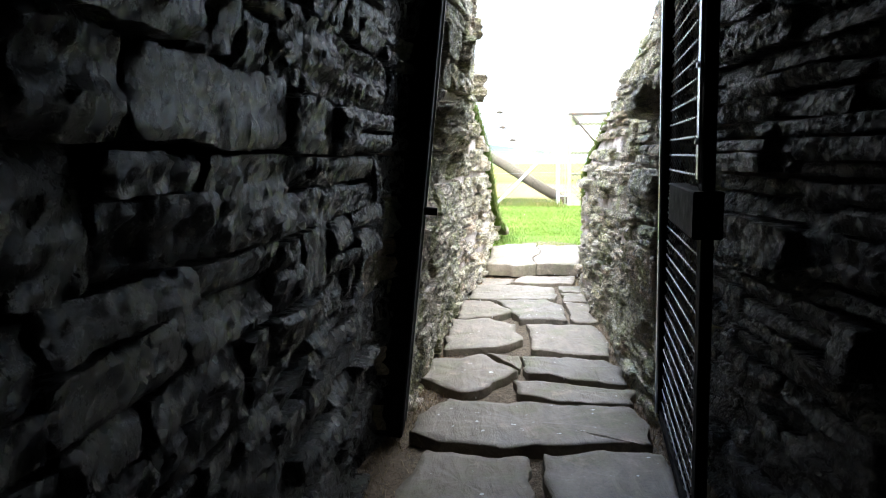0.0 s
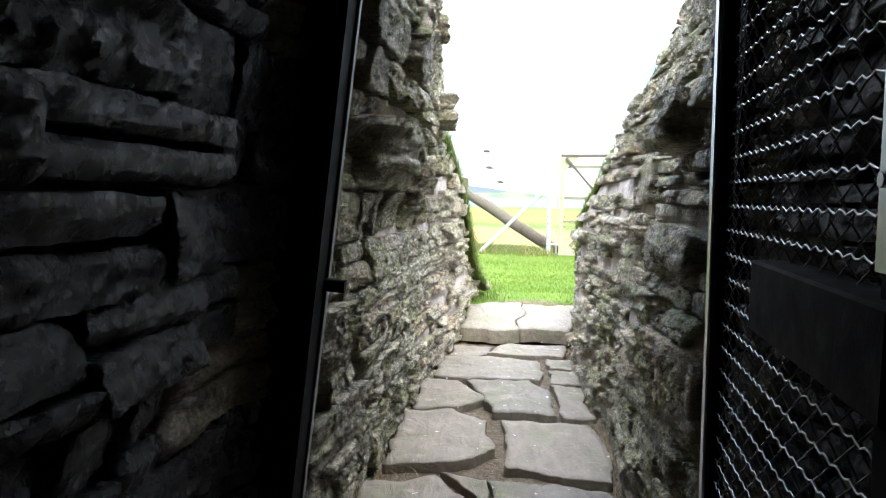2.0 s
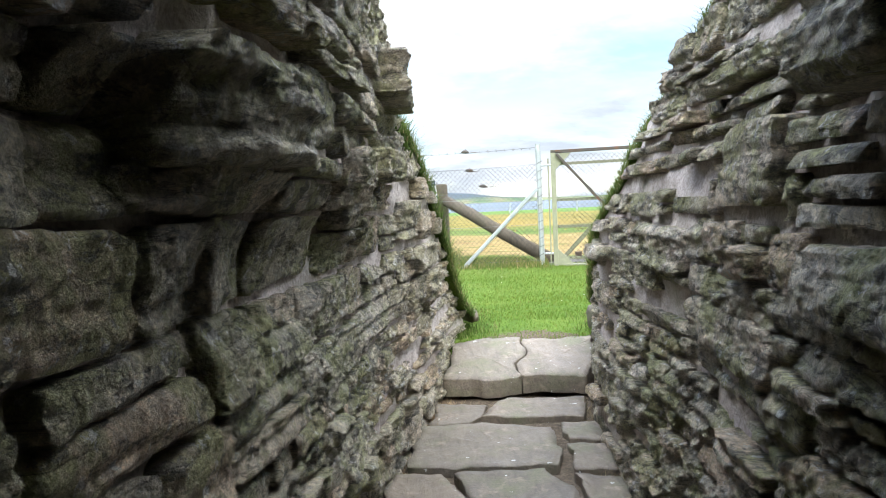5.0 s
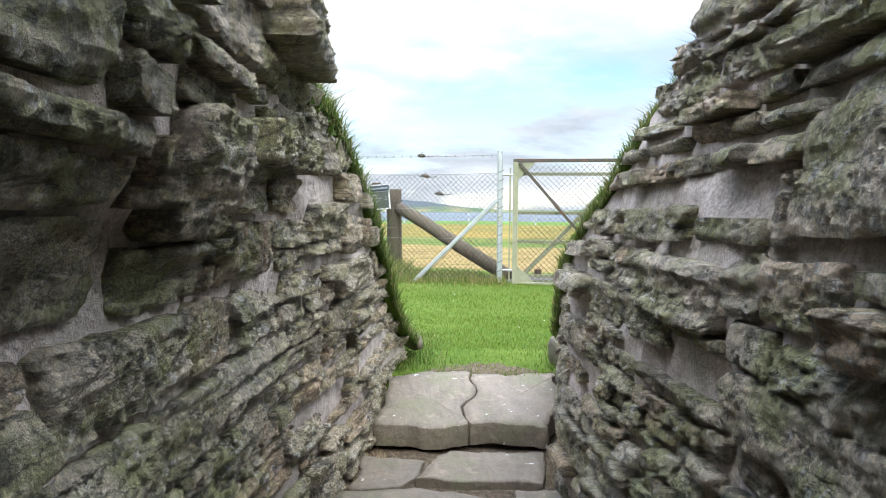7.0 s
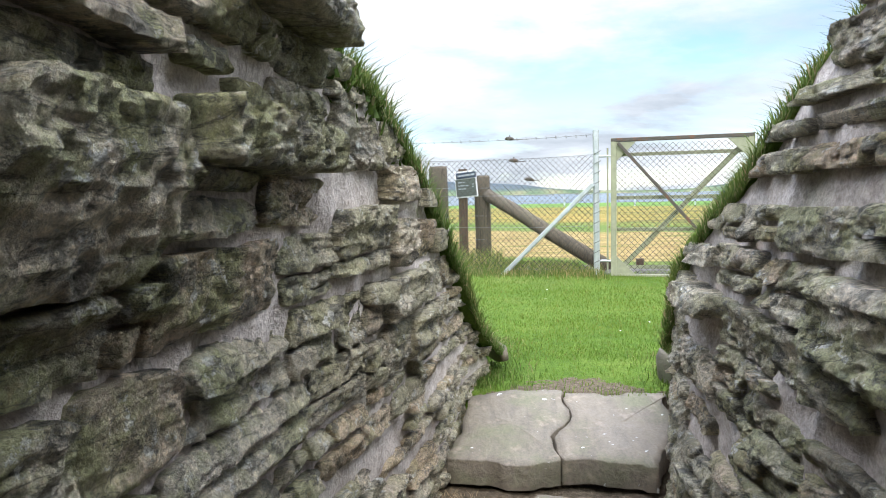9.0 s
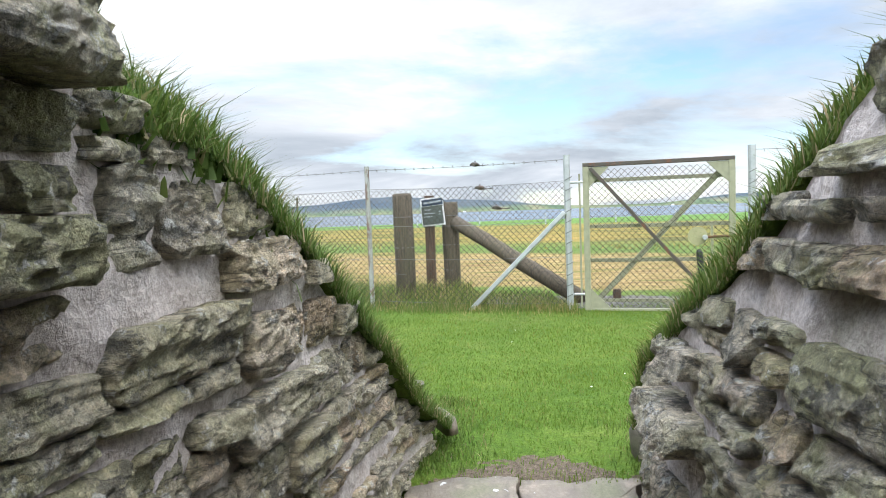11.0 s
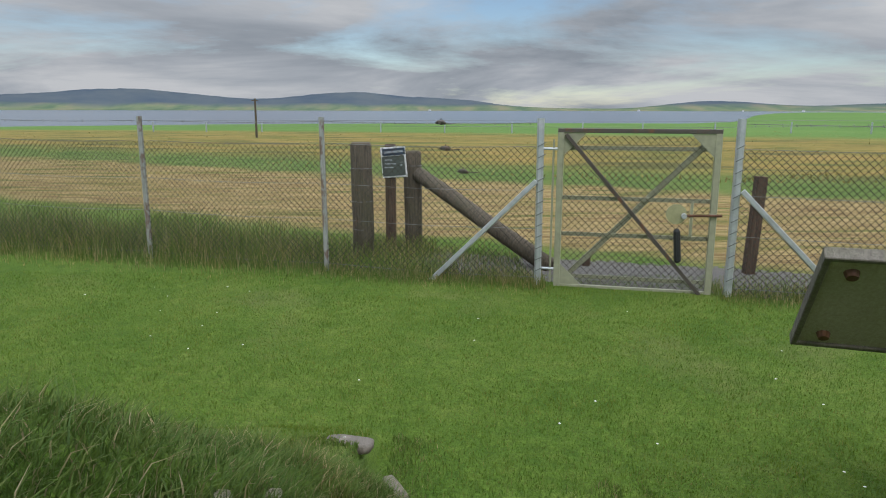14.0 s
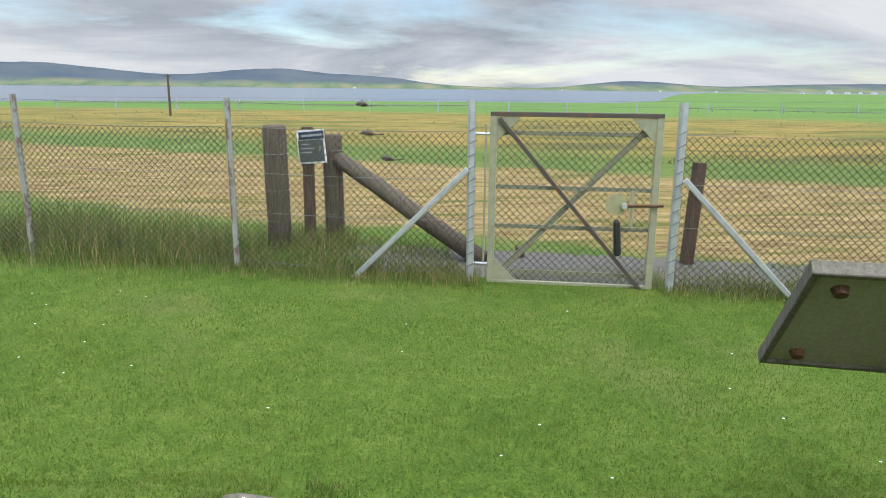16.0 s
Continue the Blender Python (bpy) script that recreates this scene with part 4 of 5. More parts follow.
def chain_link(p, q, low, high, pitch=0.030):
    """Start and end points of the zigzag wires of a chain-link panel."""
    d = q - p
    L = d.length
    d = d.normalized()
    a, b = [], []
    for k in range(int(L / pitch)):
        rows = int((high - low) / 0.03)
        for j in range(rows):
            u0, u1 = (k + (j + k) % 2) * pitch, (k + (j + 1 + k) % 2) * pitch
            s = 0.006 * noise.noise((k * 0.05, j * 0.1, p.x))
            a.append(p + d * u0 + Vector((0, s, low + j * 0.03)))
            b.append(p + d * u1 + Vector((0, s, low + (j + 1) * 0.03)))
    return a, b


def fence():
    f = thing("fence", "chain-link fence on galvanised posts with barbed top wire", "fence", (0, 0, 0))
    xs = [-10.2, -8.3, -6.35, -4.4, -2.42, -0.455, 1.54]
    right = [3.10, 5.9, 8.6]
    posts = {}
    for x in xs + right:
        p = on_fence(x)
        g = lawn_height(p.x, p.y) - 0.1
        main = x in (1.54, 3.10)
        posts[x] = part("post", Shape().bar(p + Vector((0, 0, g)), p + Vector((0.02 * noise.noise((x, 0, 0)), 0, 1.74)), 0.058 if main else 0.045, 0.058 if main else 0.045, (1, 0, 0), 0.2).mesh("post", M_GALV if main else M_POST), f, "bright galvanised gate post" if main else "")
    for lo, hi in list(zip(xs, xs[1:])) + list(zip(right, right[1:])):
        p, q = on_fence(lo), on_fence(hi)
        panel = part("chain_link", wires_data("chain_link", *chain_link(p, q, 0.26, 1.50), 0.0028, M_MESH), f)
        panel["kind"] = "stuff"
        for z in (1.50, 1.12, 0.78, 0.34):
            pts = [p.lerp(q, i / 8) + Vector((0, -0.004, z - 0.02 * math.sin(math.pi * i / 8))) for i in range(9)]
            part("line_wire", Shape().tube(pts, 0.0022, 5).mesh("line_wire", M_WIRE), f)
        top = Shape()
        pts = [p.lerp(q, i / 8) + Vector((0, 0, 1.70 - 0.015 * math.sin(math.pi * i / 8))) for i in range(9)]
        top.tube(pts, 0.0025, 5)
        n = int((q - p).length / 0.10)
        for i in range(1, n):
            c = p.lerp(q, i / n) + Vector((0, 0, 1.69))
            top.tube([c + Vector((-0.008, 0, 0.014)), c + Vector((0.008, 0, -0.014))], 0.002, 4)
            top.tube([c + Vector((0.006, 0.01, 0.012)), c + Vector((-0.006, -0.01, -0.012))], 0.002, 4)
        part("barbed_wire", top.mesh("barbed_wire", M_WIRE), f)
    # struts of the gate posts
    p = on_fence(1.5)
    e = on_fence(0.52)
    part("strut", Shape().bar(p + Vector((0, -0.03, 1.2)), e + Vector((0, -0.06, 0.2)), 0.045, 0.045).mesh("strut", M_GALV), f)
    p, e = on_fence(3.14), on_fence(4.05)
    part("strut", Shape().bar(p + Vector((0, -0.03, 1.16)), e + Vector((0, -0.10, 0.18)), 0.045, 0.045).mesh("strut", M_GALV), f)
    # wire bindings on the gate posts
    for x in (1.54, 3.10):
        p = on_fence(x)
        for i in range(12):
            z = 0.4 + i * 0.1
            part("binding", Shape().tube([p + Vector((-0.034, -0.034, z)), p + Vector((0.034, -0.036, z + 0.035))], 0.004, 5).mesh("binding", M_WIRE), posts[x])
    # ratchet strainers on the wires
    for x, z in ((0.66, 1.69), (0.70, 1.46), (0.86, 1.26)):
        p = on_fence(x) + Vector((0, -0.02, z))
        s = Shape().tube([p + Vector((-0.045, 0, 0.004)), p + Vector((-0.018, 0, 0.012)), p + Vector((0.022, 0, 0.010)), p + Vector((0.05, 0, 0.0))], [0.006, 0.019, 0.020, 0.008], 10)
        s.tube([p + Vector((-0.005, -0.028, 0.006)), p + Vector((-0.005, 0.028, 0.006))], 0.015, 10)
        s.tube([p + Vector((0.0, 0, 0.016)), p + Vector((0.01, 0, 0.045))], 0.005, 6)
        s.bar(p + Vector((0.0, 0, -0.010)), p + Vector((0.14, 0, 0.0)), 0.010, 0.008)
        part("wire_strainer", s.mesh("wire_strainer", M_BROWN), f, "dark iron ratchet wire strainer")


fence()


def gate():
    hinge, free = Vector((1.68, 10.385, 0)), Vector((2.975, 10.10, 0))
    d = free - hinge
    W = d.length
    g = thing("metal_gate", "olive painted metal gate with chain-link mesh and diagonal braces", "gate", hinge, turn=math.degrees(math.atan2(d.y, d.x)))
    B, T = 0.245, 1.655

    def flat(name, a, b, w=0.05, t=0.008, dy=0.0, m=M_OLIVE, label=""):
        a, b = Vector((a[0], dy, a[1])), Vector((b[0], dy, b[1]))
        across = Vector((0, 1, 0)).cross(b - a).normalized()
        return part(name, Shape().bar(a, b, w, t, across, 0.1).mesh(name, m), g, label)

    flat("stile", (0.025, B), (0.025, T), 0.055, 0.04)
    flat("stile", (W - 0.025, B), (W - 0.025, T), 0.055, 0.04)
    flat("rail", (0.0, T - 0.018), (W, T - 0.018), 0.038, 0.042, 0.0, M_BROWN, "dark top rail")
    flat("rail", (0.05, B + 0.02), (W - 0.05, B + 0.02), 0.05, 0.03)
    for z in (1.49, 1.06, 0.74, 0.36):
        flat("cross_bar", (0.05, z), (W - 0.05, z), 0.035, 0.01, 0.022)
    flat("brace", (0.05, B + 0.05), (W - 0.05, T - 0.05), 0.05, 0.01, 0.036)
    flat("brace", (0.07, T - 0.05), (W - 0.06, B - 0.02), 0.032, 0.025, -0.034, M_BROWN, "dark diagonal rod")
    for x0, s in ((0.05, 1), (W - 0.05, -1)):
        for z0, v in ((T - 0.04, -1), (B + 0.04, 1)):
            if s == -1 and v == 1:
                continue
            tri = [(x0, -0.012, z0), (x0 + 0.19 * s, -0.012, z0), (x0, -0.012, z0 + 0.19 * v)]
            vs = tri + [(x, 0.0, z) for x, y, z in tri]
            part("gusset", mesh_data("gusset", vs, [(0, 1, 2), (3, 5, 4), (0, 3, 4, 1), (1, 4, 5, 2), (2, 5, 3, 0)], M_OLIVE), g)
    a, b = chain_link(Vector((0.05, 0.005, 0)), Vector((W - 0.04, 0.005, 0)), B + 0.03, T - 0.05)
    part("chain_link", wires_data("chain_link", a, b, 0.0028, M_MESH), g)["kind"] = "stuff"
    # latch with its guard plate, bar and hanging rubber sleeve
    disc = Shape().tube([(W - 0.32, -0.022, 0.95), (W - 0.32, -0.014, 0.95)], 0.085, 20)
    part("latch_plate", disc.mesh("latch_plate", M_PALE), g, "pale olive round latch plate")
    flat("latch_bar", (W - 0.20, 0.76), (W - 0.20, 1.06), 0.022, 0.02, -0.03)
    part("latch_bolt", Shape().tube([(W - 0.27, -0.04, 0.94), (W + 0.04, -0.04, 0.95)], 0.012, 8).mesh("latch_bolt", M_RUST), g, "rusty sliding bolt")
    part("latch_knob", Shape().tube([(W - 0.26, -0.075, 0.94), (W - 0.26, -0.03, 0.94)], 0.022, 10).mesh("latch_knob", M_GALV), g)
    part("rubber_sleeve", Shape().tube([(W - 0.315, -0.05, 0.83), (W - 0.31, -0.055, 0.81), (W - 0.29, -0.06, 0.56), (W - 0.285, -0.06, 0.545)], [0.018, 0.028, 0.03, 0.024], 10).mesh("rubber_sleeve", M_RUBBER), g, "hanging black rubber sleeve")
    for z in (0.42, 1.48):
        part("hinge", Shape().tube([(-0.12, 0, z), (0.02, 0, z)], 0.012, 8).mesh("hinge", M_GALV), g)
    part("hinge_rod", Shape().tube([(-0.035, 0, 0.3), (-0.035, 0, 1.56)], 0.009, 8).mesh("hinge_rod", M_OLIVE), g)
    sill = Shape().bar(hinge + Vector((-0.05, -0.03, 0.20)), free + Vector((0.05, -0.03, 0.19)), 0.07, 0.09)
    tagged(new("gate_sill", sill.mesh("gate_sill", M_GREYWOOD)), "worn grey timber sill under the gate", "sill")


gate()

# ---- timber posts beyond the fence ----
def round_post(x, y, r, top, label, material=M_OLDWOOD):
    t = thing("timber_post", label, "post", (x, y, 0), group="timber posts")
    zs = [0.1, 0.5, 0.9, top - 0.03, top]
    part("shaft", Shape().tube([(0.01 * math.sin(z * 3), 0, z) for z in zs], [r * 1.04, r, r * 0.98, r * 0.96, r * 0.86], 14, 0.12).mesh("shaft", material, True), t)
    for z in (0.55, 0.85, 1.2):
        if z < top:
            part("tie_wire", Shape().tube([(r * 1.03 * math.cos(a * 0.5236), r * 1.03 * math.sin(a * 0.5236), z) for a in range(13)], 0.004, 5).mesh("tie_wire", M_WIRE), t)


round_post(-0.20, 11.72, 0.115, 1.47, "thick weathered round timber post")
round_post(0.32, 12.1, 0.10, 1.36, "weathered round timber post bearing a brace log")
sq = thing("timber_post", "dark square timber post carrying a small sign", "post", (0.085, 11.98, 0), group="timber posts")
part("shaft", Shape().bar((0, 0, 0.1), (0, 0, 1.44), 0.11, 0.11, (1, 0, 0), 0.1).mesh("shaft", M_TANWOOD), sq)
rp = thing("timber_post", "brown square timber post leaning slightly", "post", (3.62, 10.9, 0), group="timber posts")
part("shaft", Shape().bar((0, 0, 0.1), (0.05, 0, 1.2), 0.10, 0.10, (1, 0, 0), 0.1).mesh("shaft", M_TANWOOD), rp)
rq = thing("timber_post", "brown square timber post leaning by the field", "post", (5.7, 10.25, 0), group="timber posts")
part("shaft", Shape().bar((0, 0, 0.05), (0.12, 0, 1.25), 0.10, 0.10, (1, 0, 0), 0.1).mesh("shaft", M_TANWOOD), rq)
st = thing("timber_stump", "short brown timber stump beside the path", "stump", (2.13, 11.25, 0))
part("shaft", Shape().bar((0, 0, 0.1), (0, 0, 0.36), 0.08, 0.08, (1, 0, 0), 0.15).mesh("shaft", M_TANWOOD), st)
logm = Shape().tube([(0.38, 12.02, 1.12), (0.75, 11.75, 0.90), (1.1, 11.5, 0.67), (1.75, 11.05, 0.28)], [0.075, 0.085, 0.088, 0.09], 12, 0.12)
tagged(new("brace_log", logm.mesh("brace_log", M_OLDWOOD, True)), "weathered round log bracing the timber post", "log")


def sign():
    s = thing("sign", "small blue and grey notice with a white border", "sign", (0.13, 11.90, 1.25), turn=-14)
    tip = 0.012
    part("plate", Shape().bar((-0.14, 0, -tip), (0.14, 0, tip), 0.014, 0.33, (0, 1, 0), 0.1).mesh("plate", M_SIGNWHITE), s)
    panel = part("panel", Shape().bar((-0.128, -0.009, -tip - 0.04), (0.128, -0.009, tip - 0.04), 0.006, 0.215, (0, 1, 0), 0.05).mesh("panel", M_SIGNPANEL), s, "dark grey green printed panel")
    head = part("heading", Shape().bar((-0.128, -0.009, 0.112 - tip), (0.128, -0.009, 0.112 + tip), 0.006, 0.075, (0, 1, 0), 0.05).mesh("heading", M_SIGNBLUE), s, "dark blue heading strip")
    part("heading_bar", Shape().bar((-0.11, -0.013, 0.112 - tip), (0.11, -0.013, 0.112 + tip), 0.004, 0.022, (0, 1, 0), 0.05).mesh("heading_bar", M_SIGNGREY), head)
    for z, x0, x1 in ((0.02, -0.10, -0.02), (-0.02, -0.10, 0.03), (-0.06, -0.10, 0.0), (0.0, 0.08, 0.10), (-0.03, 0.08, 0.10)):
        part("text_bar", Shape().bar((x0, -0.013, z), (x1, -0.013, z + 0.004), 0.004, 0.013, (0, 1, 0), 0.05).mesh("text_bar", M_SIGNGREY), panel)


M_SIGNPANEL = metal_material("sign_panel", (0.085, 0.10, 0.088), 0.45, 0.0)
M_SIGNWHITE = metal_material("sign_white", (0.75, 0.75, 0.74), 0.5, 0.0)
M_SIGNBLUE = metal_material("sign_blue", (0.03, 0.05, 0.085), 0.45, 0.0)
M_SIGNGREY = metal_material("sign_grey", (0.35, 0.38, 0.40), 0.5, 0.0)
sign()


def lectern():
    b = thing("information_lectern", "weathered grey lectern seen from the back with rusty bolts", "lectern", (2.77, 7.0, 0), turn=-17)
    # the board slopes: its high edge is towards the mound
    hi, lo = Vector((0, -0.24, 1.275)), Vector((0, 0.25, 0.785))
    d = (lo - hi).normalized()
    n = Vector((1, 0, 0)).cross(d)
    if n.z > 0:
        n = -n
    mid = (hi + lo) / 2
    board = part("board", Shape().bar(mid + Vector((-0.52, 0, 0)), mid + Vector((0.52, 0, 0)), (lo - hi).length, 0.028, d, 0.1).mesh("board", M_BOARD), b, "olive grey stained board back")
    for p in (hi, lo):
        part("lip", Shape().bar(p + Vector((-0.535, 0, 0)), p + Vector((0.535, 0, 0)), 0.026, 0.055, d, 0.15).mesh("lip", M_GREYWOOD), b, "grey timber edge")
    for s in (-1, 1):
        part("lip", Shape().bar(hi + Vector((0.522 * s, 0, 0)), lo + Vector((0.522 * s, 0, 0)), 0.026, 0.055, (1, 0, 0), 0.15).mesh("lip", M_GREYWOOD), b, "grey timber edge")
    for u in (-0.42, 0.0, 0.42):
        for k in (0.14, 0.86):
            c = hi.lerp(lo, k) + Vector((u, 0, 0))
            part("bolt", Shape().tube([c + n * 0.012, c + n * 0.04], [0.03, 0.022], 10).mesh("bolt", M_RUST), board, "rusty bolt")
    part("post", Shape().bar((-0.08, -0.15, 0.05), (0.03, 0.0, 1.02), 0.115, 0.115, (1, 0, 0), 0.08).mesh("post", M_GREYWOOD), b, "square grey timber post")


lectern()

def loose_stone(x, y, z, L, W, H, turn, label):
    """A half-buried weathered stone."""
    bm = bmesh.new()
    bmesh.ops.create_icosphere(bm, subdivisions=3, radius=1)
    for v in bm.verts:
        c = Vector([math.copysign(abs(q) ** 0.6, q) for q in v.co])
        k = 1 + 0.16 * noise.noise(v.co * 1.6 + Vector((x, y, 0))) + 0.06 * noise.noise(v.co * 5)
        v.co = Vector((c.x * L / 2, c.y * W / 2, c.z * H / 2)) * k
    me = bpy.data.meshes.new("stone")
    bm.to_mesh(me)
    bm.free()
    me.materials.append(M_FLAG)
    me.polygons.foreach_set("use_smooth", [True] * len(me.polygons))
    ob = new("loose_stone", me)
    ob.matrix_world = pose(x, y, z, 4, -6, turn)
    tagged(ob, label, "stone", group="loose stones")


loose_stone(0.34, 7.08, 0.40, 0.24, 0.10, 0.05, -22, "pale flat stone half buried in turf")
loose_stone(0.56, 6.88, 0.285, 0.06, 0.20, 0.10, 28, "pale lichened stone at the turf edge")
loose_stone(1.42, 6.62, 0.26, 0.12, 0.16, 0.20, 20, "grey stone poking out of the grass")
loose_stone(1.52, 6.58, 0.25, 0.10, 0.12, 0.15, 50, "grey stone poking out of the grass")

# ---- far fences, pole and houses ----
def far_fence():
    f = thing("field_fence", "far line of pale field fence posts with wires", "fence", (0, 0, 0))
    pts = []
    for i in range(16):
        x = -26 + i * 5.2
        y = 60 - 0.25 * x + (4 if x > 12 else 0)
        pts.append((x, y))
        z = lawn_height(x, y)
        part("post", Shape().bar((x, y, z - 0.1), (x, y, z + 0.85), 0.10, 0.10).mesh("post", M_SIGNGREY), f)
    for k in (0.5, 0.95):
        part("wire", Shape().tube([(x, y, lawn_height(x, y) + k) for x, y in pts], 0.014, 4).mesh("wire", M_WIRE), f)
    pl = thing("pole", "lone timber pole with a short crossbar in the fields", "pole", (-11.0, 46.0, 0))
    part("shaft", Shape().tube([(0, 0, 0), (0, 0, 2.45)], [0.075, 0.055], 8).mesh("shaft", M_OLDWOOD), pl)
    part("crossbar", Shape().bar((-0.2, 0, 2.34), (0.2, 0, 2.34), 0.05, 0.05).mesh("crossbar", M_OLDWOOD), pl)


far_fence()


def far_house(x, y, w, turn):
    h = thing("house", "tiny white farmhouse with grey roof across the loch", "house", (x, y, -1.0), group="far houses", turn=turn)
    a, d, e, r = w / 2, w * 0.28, w * 0.32, w * 0.52
    box = [(-a, -d, 0), (a, -d, 0), (a, d, 0), (-a, d, 0), (-a, -d, e), (a, -d, e), (a, d, e), (-a, d, e)]
    part("wall", mesh_data("wall", box, [(0, 1, 5, 4), (1, 2, 6, 5), (2, 3, 7, 6), (3, 0, 4, 7)], M_SIGNWHITE), h)
    roof = [(-a - 0.3, -d - 0.3, e), (a + 0.3, -d - 0.3, e), (a + 0.3, d + 0.3, e), (-a - 0.3, d + 0.3, e), (-a, 0, r), (a, 0, r)]
    part("roof", mesh_data("roof", roof, [(0, 1, 5, 4), (2, 3, 4, 5), (1, 2, 5), (3, 0, 4), (3, 2, 1, 0)], M_POST), h)


for a, r, w in ((33.5, 1650, 13), (34.6, 1680, 9), (31.8, 1700, 8), (26.0, 1900, 9), (14.5, 2300, 9), (-2.0, 2600, 9), (22, 2100, 8), (36.2, 1640, 10), (38.0, 1640, 12), (35.4, 1700, 7)):
    far_house(math.sin(radians(a)) * r, math.cos(radians(a)) * r, w, a * 3)

# ---- grass ----
def scatter(name, count, place, height, width, spread, material, label, seed):
    rng = random.Random(seed)
    roots, hs = [], []
    while len(roots) < count:
        p = place(rng)
        if p is None:
            continue
        x, y = p
        roots.append((x, y, ground_height(x, y)))
        hs.append(height(x, y, rng))
    ob = new(name, blades_data(name, roots, hs, width, spread, material, seed))
    return tagged(ob, label, "grass", kind="stuff")


def lawn_place(rng):
    y = 6.4 + (rng.random() ** 1.4) * 4.4
    x = rng.uniform(-4.0, 4.6) * (0.5 + y / 20) + 0.6
    if y < 7.0 and 0.3 < x < 1.45 and rng.random() < 0.75:
        return None
    return x, y


scatter("lawn_grass", 150000, lawn_place, lambda x, y, r: r.uniform(0.008, 0.024) * (1 + 0.5 * noise.noise((x * 2.2, y * 2.2, 5.0))), 0.0021, 1.3, M_LAWN, "short mown green lawn grass", 11)


def bank_place(rng):
    y = rng.uniform(3.4, 7.2)
    if rng.random() < 0.6:
        x = face_left(min(y, 6.7), 0.8) - 0.10 - abs(rng.gauss(0, 0.45))
        if y > 6.7 and x < 0.05:
            return None
    else:
        x = face_right(min(y, 6.5), 0.8) + 0.10 + abs(rng.gauss(0, 0.4))
    return x, y


def bank_height(x, y, r):
    k = min(1, max(0.25, (6.6 - y) / 0.9)) * (0.5 if x > 1 else 1.0)
    return r.uniform(0.025, 0.075) * k


scatter("turf_grass", 42000, bank_place, bank_height, 0.0024, 0.9, M_TURF, "tufted green and straw turf on the mound", 12)


def fence_place(rng):
    x = rng.uniform(-9, 1.6) if rng.random() < 0.85 else rng.uniform(3.0, 6)
    p = on_fence(x)
    edge = 0.22 * noise.noise((x * 1.1, 0.0, 4.0))
    back = rng.gauss(0.30, 0.50) if x < -0.6 else rng.gauss(0.0, 0.16)
    if back < -0.75 + edge:
        return None
    return x, p.y + back


def fence_height(x, y, r):
    tall = 0.20 + 0.42 * min(1, max(0, (-x - 0.2) / 1.2))
    front = min(1, max(0.12, (y - on_fence(x).y + 0.55) / 0.6))
    return r.uniform(0.3, 1.0) * tall * front * (0.75 + 0.5 * noise.noise((x * 1.7, y * 1.7, 8.0)))


scatter("rank_grass", 34000, fence_place, fence_height, 0.0026, 0.7, M_RANK, "rank seeding grass along the fence", 13)


def post_place(rng):
    x = rng.uniform(-1.4, 1.5)
    y = rng.gauss(11.75, 0.38) - 0.25 * max(0, x)
    return (x, y) if y > on_fence(x).y + 0.05 else None


scatter("rank_grass", 6000, post_place, lambda x, y, r: r.uniform(0.04, 0.26) * (0.35 if x > 0.55 else 1.0), 0.0028, 0.8, M_RANK, "rank grass round the feet of the timber posts", 18)


def field_place(rng):
    y = 20 + rng.random() ** 1.5 * 42
    x = rng.uniform(-0.75, 0.9) * y
    ok = y + 0.5 * x > 22.5 and noise.noise((x * 0.22, y * 0.22, 6.0)) > 0.12
    return (x, y) if ok else None


scatter("meadow_grass", 2400, field_place, lambda x, y, r: r.uniform(0.04, 0.10), 0.022, 2.0, M_STRAW, "straw coloured tussocks of the rough meadow", 14)

def litter_place(rng):
    y = rng.uniform(1.2, 5.8)
    if rng.random() < 0.65:
        x = face_left(y, 0) + 0.02 + abs(rng.gauss(0, 0.07))
    else:
        x = face_right(y, 0) - 0.02 - abs(rng.gauss(0, 0.05))
    return x, y


scatter("straw_litter", 5200, litter_place, lambda x, y, r: r.uniform(0.010, 0.035), 0.0016, 2.6, M_DRY, "dry straw litter along the foot of the walls", 15)


def foot_place(rng):
    if rng.random() < 0.6:
        y = rng.uniform(6.5, 7.5)
        return face_left(min(y, 6.7), 0.3) + abs(rng.gauss(0.02, 0.13)), y
    y = rng.uniform(6.3, 7.1)
    return face_right(min(y, 6.5), 0.3) - abs(rng.gauss(0.0, 0.10)) + 0.05, y


scatter("turf_grass", 1800, foot_place, lambda x, y, r: r.uniform(0.015, 0.045), 0.0022, 1.1, M_TURF, "taller grass at the foot of the wall ends", 16)


def daisies():
    rng = random.Random(17)
    verts, faces = [], []
    for _ in range(38):
        y = rng.uniform(7.0, 10.3)
        x = rng.uniform(-3.5, 4.5)
        c = Vector((x, y, ground_height(x, y) + 0.03))
        o = len(verts)
        verts.append(c + Vector((0, 0, 0.004)))
        for k in range(7):
            a = k * 2 * math.pi / 7
            verts.append(c + Vector((math.cos(a) * 0.007, math.sin(a) * 0.007, 0.0)))
        faces += [(o, o + 1 + k, o + 1 + (k + 1) % 7) for k in range(7)]
    tagged(new("daisies", mesh_data("daisies", verts, faces, M_SIGNWHITE)), "small white daisies scattered in the lawn", "flowers", kind="stuff")


daisies()

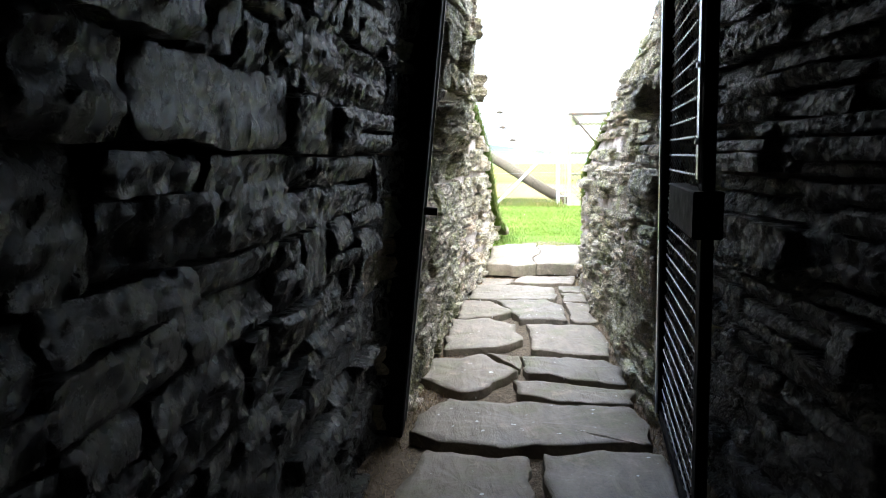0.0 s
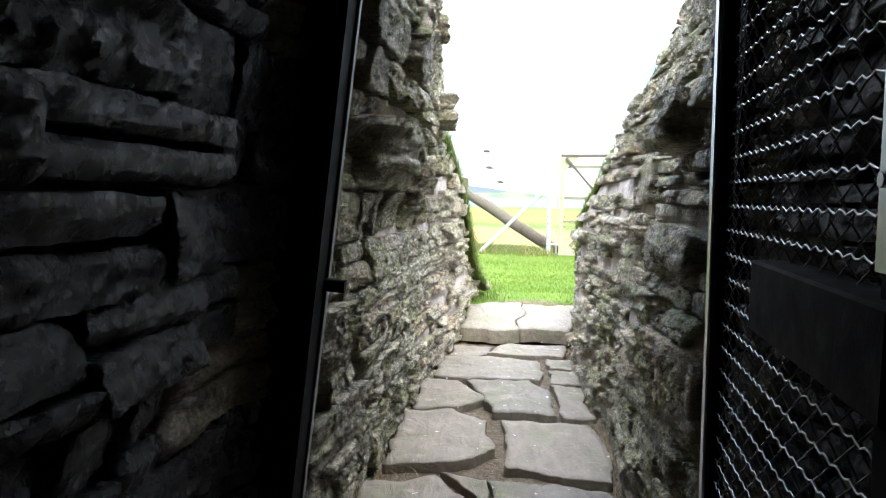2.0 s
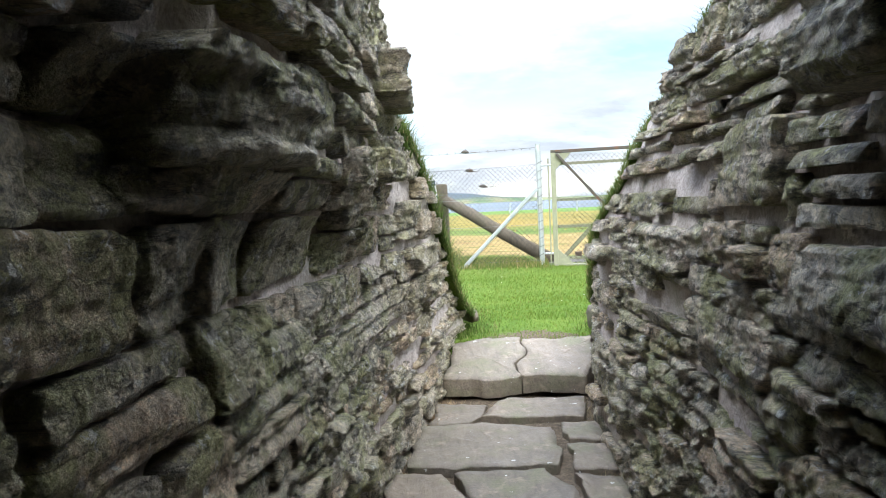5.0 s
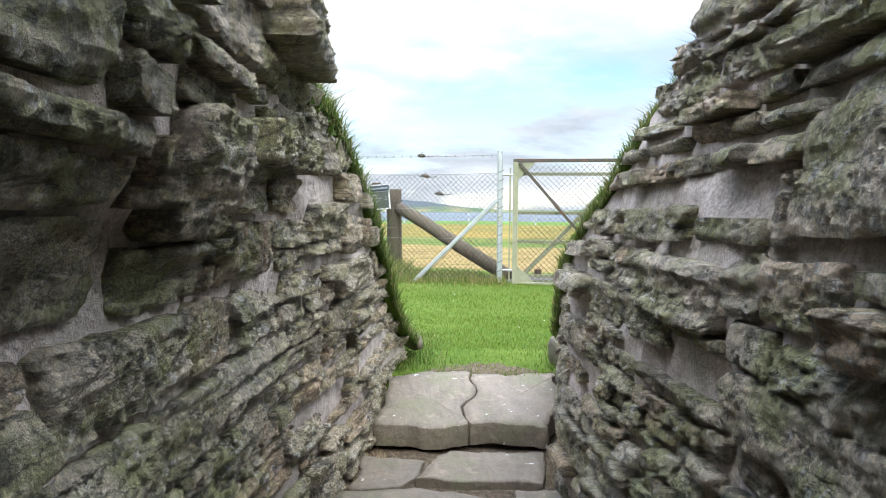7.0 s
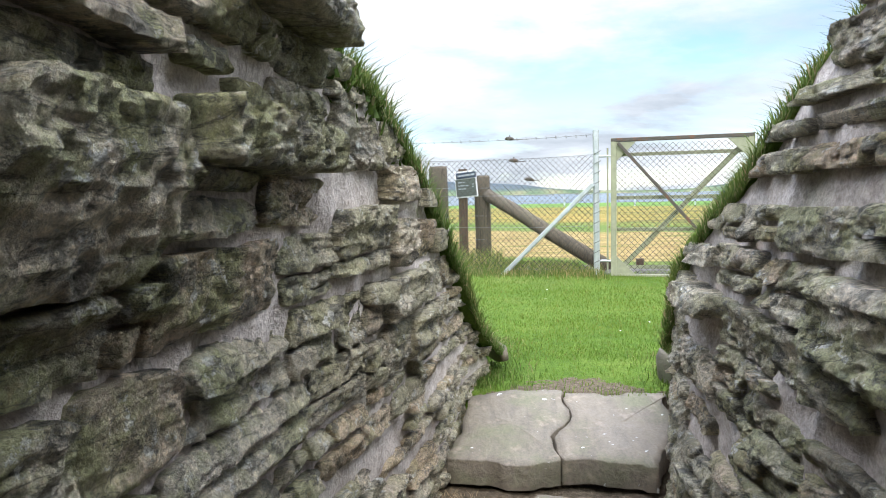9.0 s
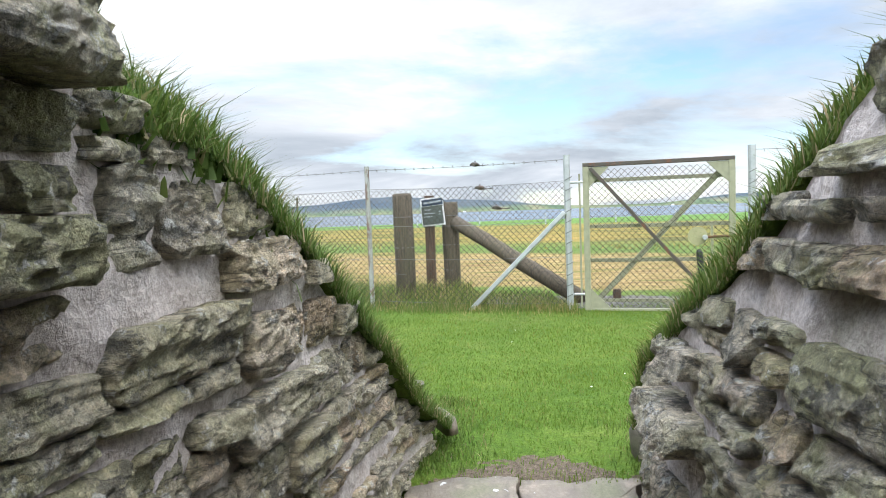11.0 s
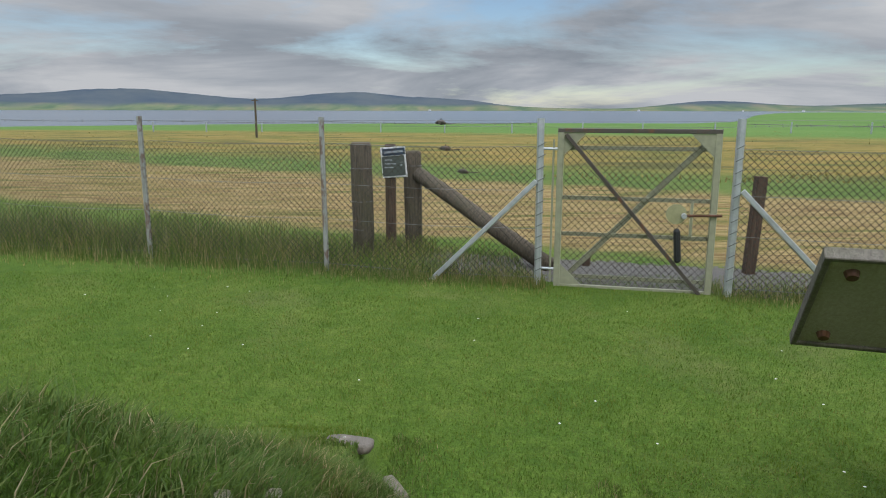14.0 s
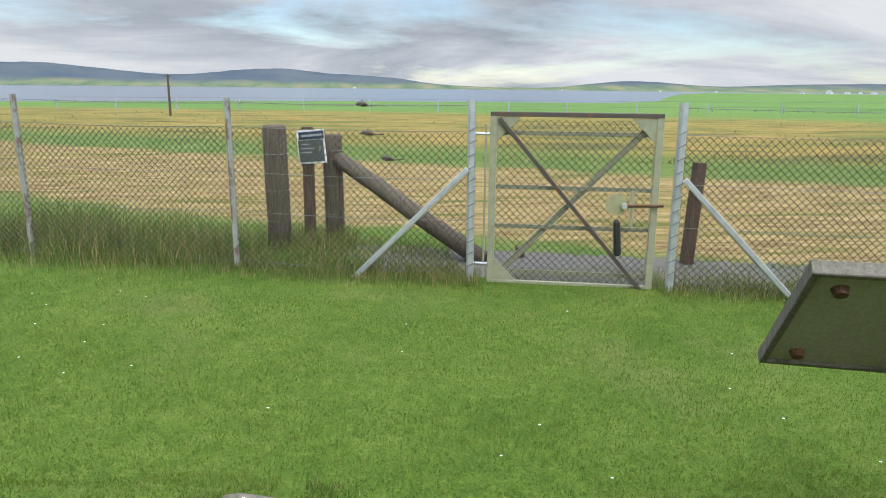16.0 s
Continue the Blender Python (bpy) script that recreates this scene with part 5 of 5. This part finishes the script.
# ---- turf lips over the wall tops ----
def turf_lip(name, side, start, stop, top, seed):
    fc = face_left if side < 0 else face_right

    def swell(y):
        return float(np.interp(y, [4.7, 5.2], [0.7, 1.05])) if side < 0 else 1.0

    def over(y):
        return float(np.interp(y, [4.6, 4.8, 5.4, 6.2, 6.7], [0.02, -0.02, -0.03, -0.06, -0.07]))

    verts, faces = [], []
    n, prof = 130, ((0.08, -0.02), (0.015, -0.005), (0.02, 0.03), (0.06, 0.075), (0.14, 0.125), (0.42, 0.15), (0.6, 0.06))
    for i in range(n + 1):
        y = start + (stop - start) * i / n
        t = top(y)
        fade = min(1, (stop - y) / 0.3 + 0.25) * swell(y)
        for off, up in prof:
            j = noise.noise((y * 3.5, off * 5, seed)) * 0.05 + noise.noise((y * 11, off * 16, seed)) * 0.03
            verts.append((fc(y, t) + side * (off + 0.6 * j + over(y)), y, t + up * fade + j * 0.7))
    m = len(prof)
    for i in range(n):
        for k in range(m - 1):
            f = (i * m + k, i * m + k + 1, (i + 1) * m + k + 1, (i + 1) * m + k)
            faces.append(f if side > 0 else f[::-1])
    ob = new(name, mesh_data(name, verts, faces, M_GROUND, True))
    tagged(ob, "overhanging grass turf along the wall top", "turf", kind="structure")
    rng = random.Random(seed)
    roots, hs = [], []
    for _ in range(20000):
        y = rng.uniform(start, stop)
        off = -0.015 + abs(rng.gauss(0, 0.14))
        t = top(y)
        up = float(np.interp(off, [p[0] for p in prof[1:]], [p[1] for p in prof[1:]])) * min(1, (stop - y) / 0.3 + 0.25) * swell(y)
        roots.append((fc(y, t) + side * (off + over(y)), y, t + up - 0.015 + 0.05 * noise.noise((y * 3.5, off * 5, seed)) * 0.7))
        hs.append(rng.uniform(0.02, 0.065) * (1.8 if rng.random() < 0.015 and side < 0 else (1 if side < 0 else 0.65)))
    g = new("turf_grass", blades_data("turf_grass", roots, hs, 0.0016, 1.9, M_TURF, int(seed)))
    tagged(g, "tufted grass hanging over the wall top", "grass", kind="stuff")


turf_lip("turf_left", -1, 3.4, 6.86, top_left, 21)
turf_lip("turf_right", 1, 2.9, 6.42, top_right, 22)

def wall_weeds():
    """Small leafy weeds that hang from the top of the left wall."""
    rng = random.Random(31)
    roots, hs = [], []
    for _ in range(420):
        y = rng.choice((4.68, 4.78, 4.95, 5.2)) + rng.gauss(0, 0.05)
        z = top_left(y) - abs(rng.gauss(0.0, 0.05))
        roots.append((face_left(y, z) - 0.01 + rng.gauss(0, 0.015), y, z))
        hs.append(rng.uniform(0.02, 0.06))
    tagged(new("wall_weeds", blades_data("wall_weeds", roots, hs, 0.006, 1.8, M_TURF, 31)), "small leafy green weeds growing from the wall top", "weeds", kind="stuff")


wall_weeds()

# ---- stones of the two passage walls ----
rubble_wall("wall_left", -1, -2.0, 6.75, top_left, LEFT_FIXED, 3, "rough grey flagstone rubble wall with pink mortar")
rubble_wall("wall_right", 1, -2.0, 6.5, top_right, RIGHT_FIXED, 5, "rough grey flagstone rubble wall with mossy stones")
